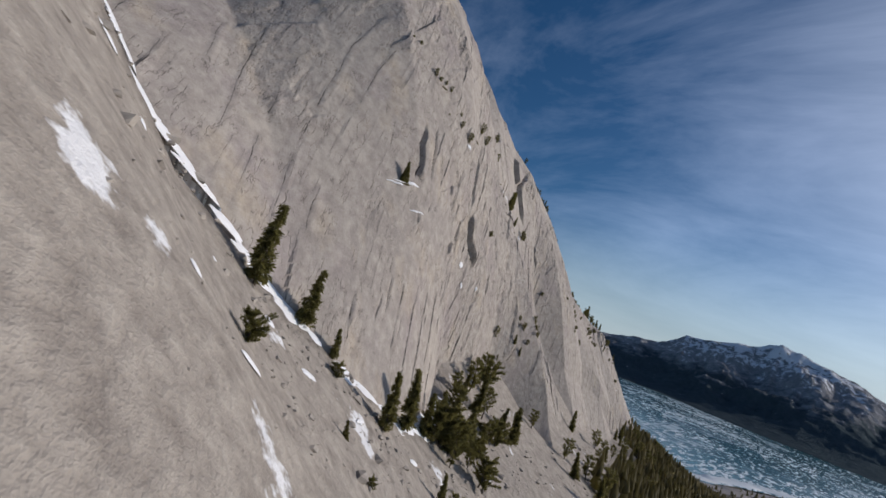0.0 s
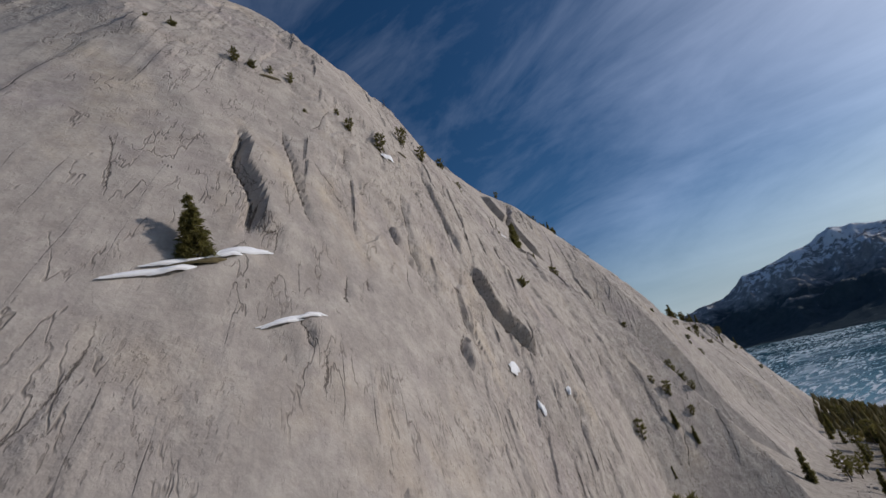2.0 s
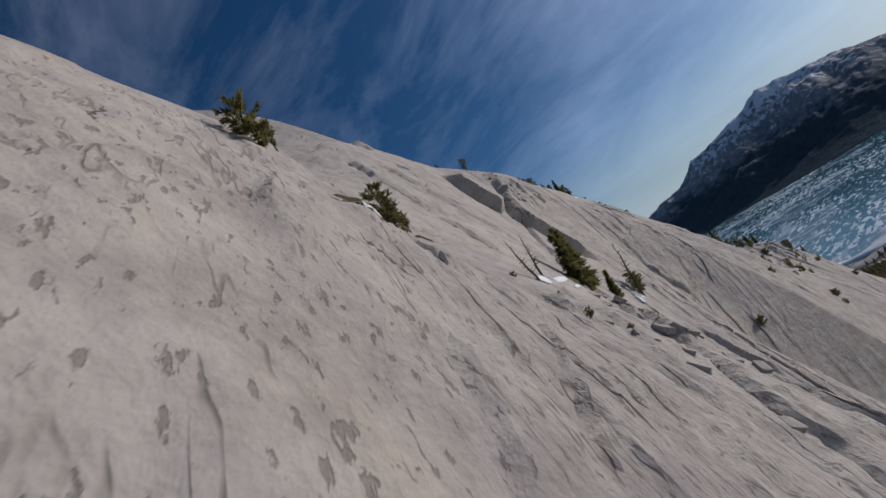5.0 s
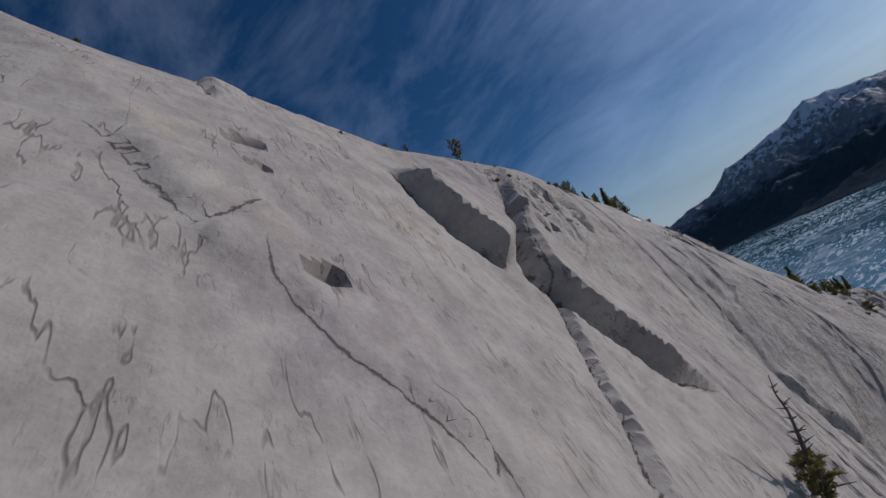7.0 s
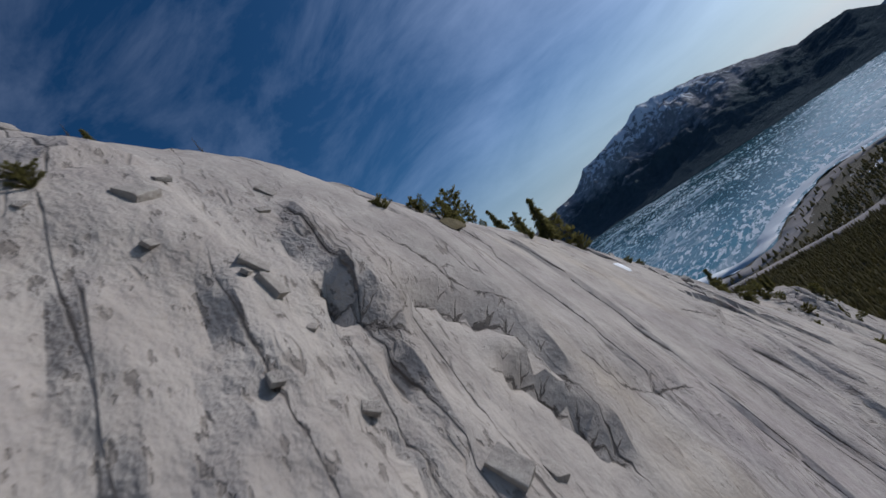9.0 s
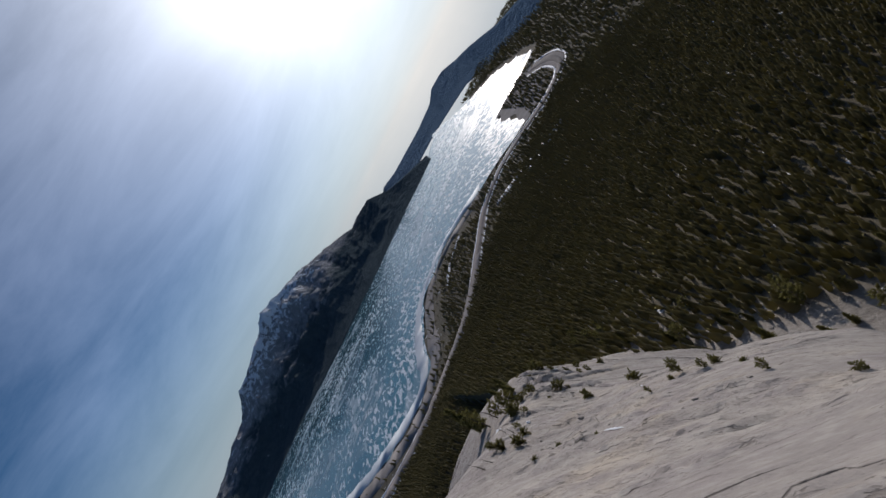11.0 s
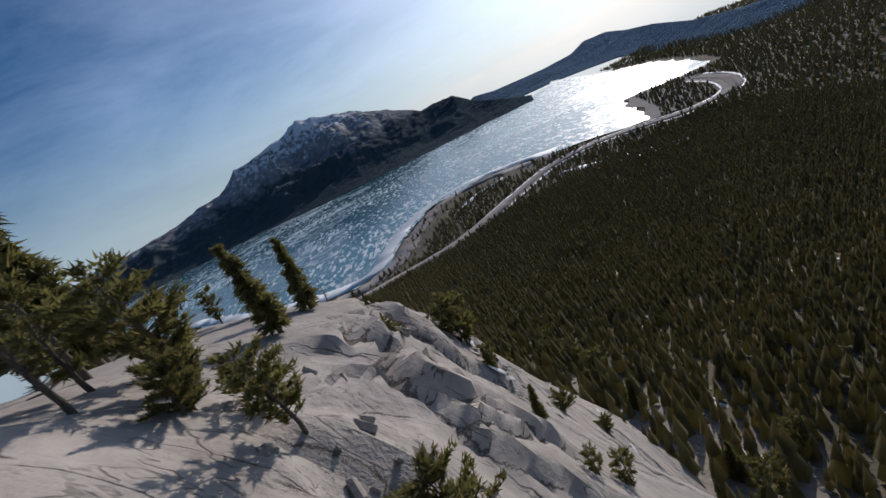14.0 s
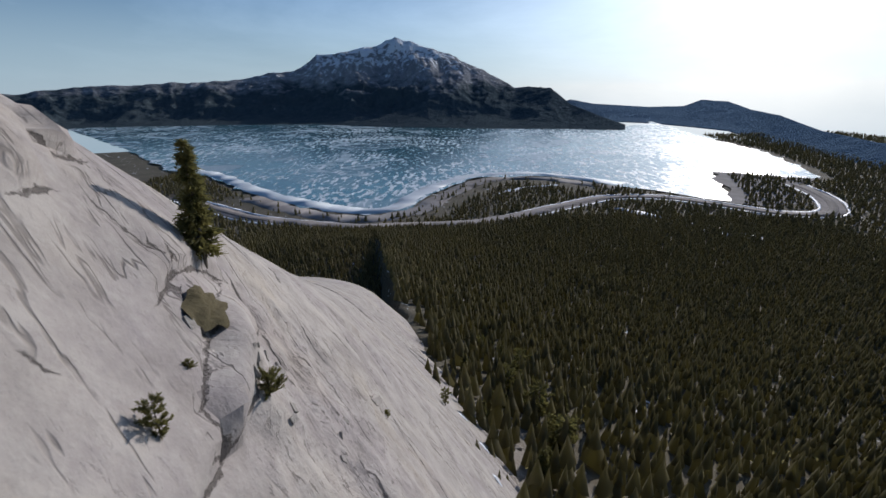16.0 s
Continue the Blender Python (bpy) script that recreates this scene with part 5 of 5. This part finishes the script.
for i in range(22):
    rnd = random.Random(200 + i)
    u = rnd.uniform(-204, -160)
    x, y = by_foot(u, rnd.uniform(5, 22))
    ground_snow(x, y, rnd.uniform(0.2, 0.8), rnd.uniform(0.15, 0.4), 90 + i, 0.08)


def stone_shape(rnd, size):
    """A broken angular stone."""
    bm = bmesh.new()
    for _ in range(13):
        bm.verts.new((rnd.uniform(-1, 1) * size[0], rnd.uniform(-1, 1) * size[1], rnd.uniform(-1, 1) * size[2]))
    bmesh.ops.convex_hull(bm, input=bm.verts[:])
    bmesh.ops.delete(bm, geom=[v for v in bm.verts if not v.link_faces], context="VERTS")
    me = bpy.data.meshes.new("stone")
    bm.to_mesh(me)
    bm.free()
    return me


STONE = plain("stone", (0.24, 0.215, 0.195), (0.47, 0.435, 0.39), 2.5, 0.9, 0.06)


def build_scree():
    rng = np.random.RandomState(4)
    shapes = []
    for k in range(7):
        me = stone_shape(random.Random(k), (1, 0.8, 0.55))
        me.calc_loop_triangles()
        v = np.array([q.co[:] for q in me.vertices])
        f = np.array([q.vertices[:] for q in me.loop_triangles])
        shapes.append((v, f))
        bpy.data.meshes.remove(me)
    verts, faces, base = [], [], 0
    for i in range(6500):
        u = rng.uniform(-218, 50)
        if u > -140 and rng.rand() < 0.6:
            continue
        x, y = by_foot(u, abs(rng.normal(0, 11)) + 0.5)
        verts_here, f = shapes[rng.randint(7)]
        s = min(0.06 + 0.1 * rng.pareto(2.2), 0.7)
        a = rng.uniform(0, 6.28)
        v = verts_here * s
        v = np.stack([v[:, 0] * np.cos(a) - v[:, 1] * np.sin(a), v[:, 0] * np.sin(a) + v[:, 1] * np.cos(a), v[:, 2]], 1)
        verts.append(v + np.array([x, y, 0]))
        faces.append(f + base)
        base += len(v)
    centres = np.array([v.mean(0)[:2] for v in verts])
    zs = ground_z(centres[:, 0], centres[:, 1])
    verts = [v + np.array([0, 0, z]) for v, z in zip(verts, zs)]
    ob = mesh_object("scree", np.concatenate(verts), np.concatenate(faces), STONE, False)
    tagged(ob, "grey broken scree stones below the cliff", "scree", kind="stuff")


build_scree()
# fallen blocks on ledges and in the gullies
def block_shape(seed):
    """A slabby block with chipped corners."""
    rnd = random.Random(seed)
    bm = bmesh.new()
    for sx in (-1, 1):
        for sy in (-1, 1):
            for sz in (-1, 1):
                for _ in range(3):
                    bm.verts.new((sx * rnd.uniform(0.72, 1.0), sy * 0.7 * rnd.uniform(0.66, 1.0), sz * 0.34 * rnd.uniform(0.6, 1.0)))
    bmesh.ops.convex_hull(bm, input=bm.verts[:])
    bmesh.ops.delete(bm, geom=[v for v in bm.verts if not v.link_faces], context="VERTS")
    me = bpy.data.meshes.new("boulder")
    bm.to_mesh(me)
    bm.free()
    return me


BLOCKS = [block_shape(40 + k) for k in range(6)]
for me in BLOCKS:
    me.materials.append(STONE)
    me.name = "boulder"
block_rnd = random.Random(77)
for cu, cw, su, sw, count, size in ((-121, 27.5, 4.0, 2.0, 34, 0.3), (-2, 0.9, 1.2, 1.2, 40, 0.16), (-6.3, 8.0, 1.6, 1.0, 8, 0.3), (-88.5, 48.8, 1.4, 2.5, 22, 0.16), (-31, 20, 5, 3, 30, 0.2), (-11, 9.5, 3, 1.5, 22, 0.2), (9.5, -6.5, 0.8, 1.5, 16, 0.14), (-67, 40, 4, 2.0, 18, 0.2)):
    for _ in range(count):
        s = size * block_rnd.uniform(0.4, 1.5)
        ob = new("boulder", BLOCKS[block_rnd.randrange(6)])
        p = on_face(cu + block_rnd.gauss(0, su), cw + block_rnd.gauss(0, sw), 0.0)
        ob.matrix_world = Matrix.Translation(p) @ FACE_M @ Euler((block_rnd.uniform(-0.35, 0.35), block_rnd.uniform(-0.35, 0.35), block_rnd.uniform(0, 6.28))).to_matrix().to_4x4() @ Matrix.Diagonal((s, s, s, 1))
        tagged(ob, "angular grey limestone block broken from the slab", "boulder", "fallen blocks")


# a fallen trunk lying on the slab
def fallen_log(a, b):
    pa, pb = np.array(on_face(*a, 0.06)), np.array(on_face(*b, 0.06))
    verts, faces = [], []
    mid = (pa + pb) / 2 + np.array([0.1, 0.05, 0.04])
    pts = [pa, (pa + mid) / 2 + 0.03, mid, (mid + pb) / 2, pb]
    for p, q, ra, rb in zip(pts, pts[1:], (0.10, 0.09, 0.08, 0.06), (0.09, 0.08, 0.06, 0.04)):
        limb(verts, faces, p, q, ra, rb)
    for p, d in ((pts[2], (0.3, 0.1, 0.35)), (pts[3], (0.2, -0.2, 0.3)), (pts[3], (-0.25, 0.1, 0.25)), (pb, (0.2, 0.3, 0.3))):
        limb(verts, faces, p, p + np.array(d), 0.03, 0.008)
    ob = mesh_object("fallen_log", verts, faces, plain("grey_wood", (0.2, 0.18, 0.16), (0.4, 0.37, 0.33), 8.0, 0.9, 0.02))
    tagged(ob, "bleached grey fallen tree trunk lying on bare limestone", "log")


fallen_log((-34.8, 22.8), (-36.0, 25.0))
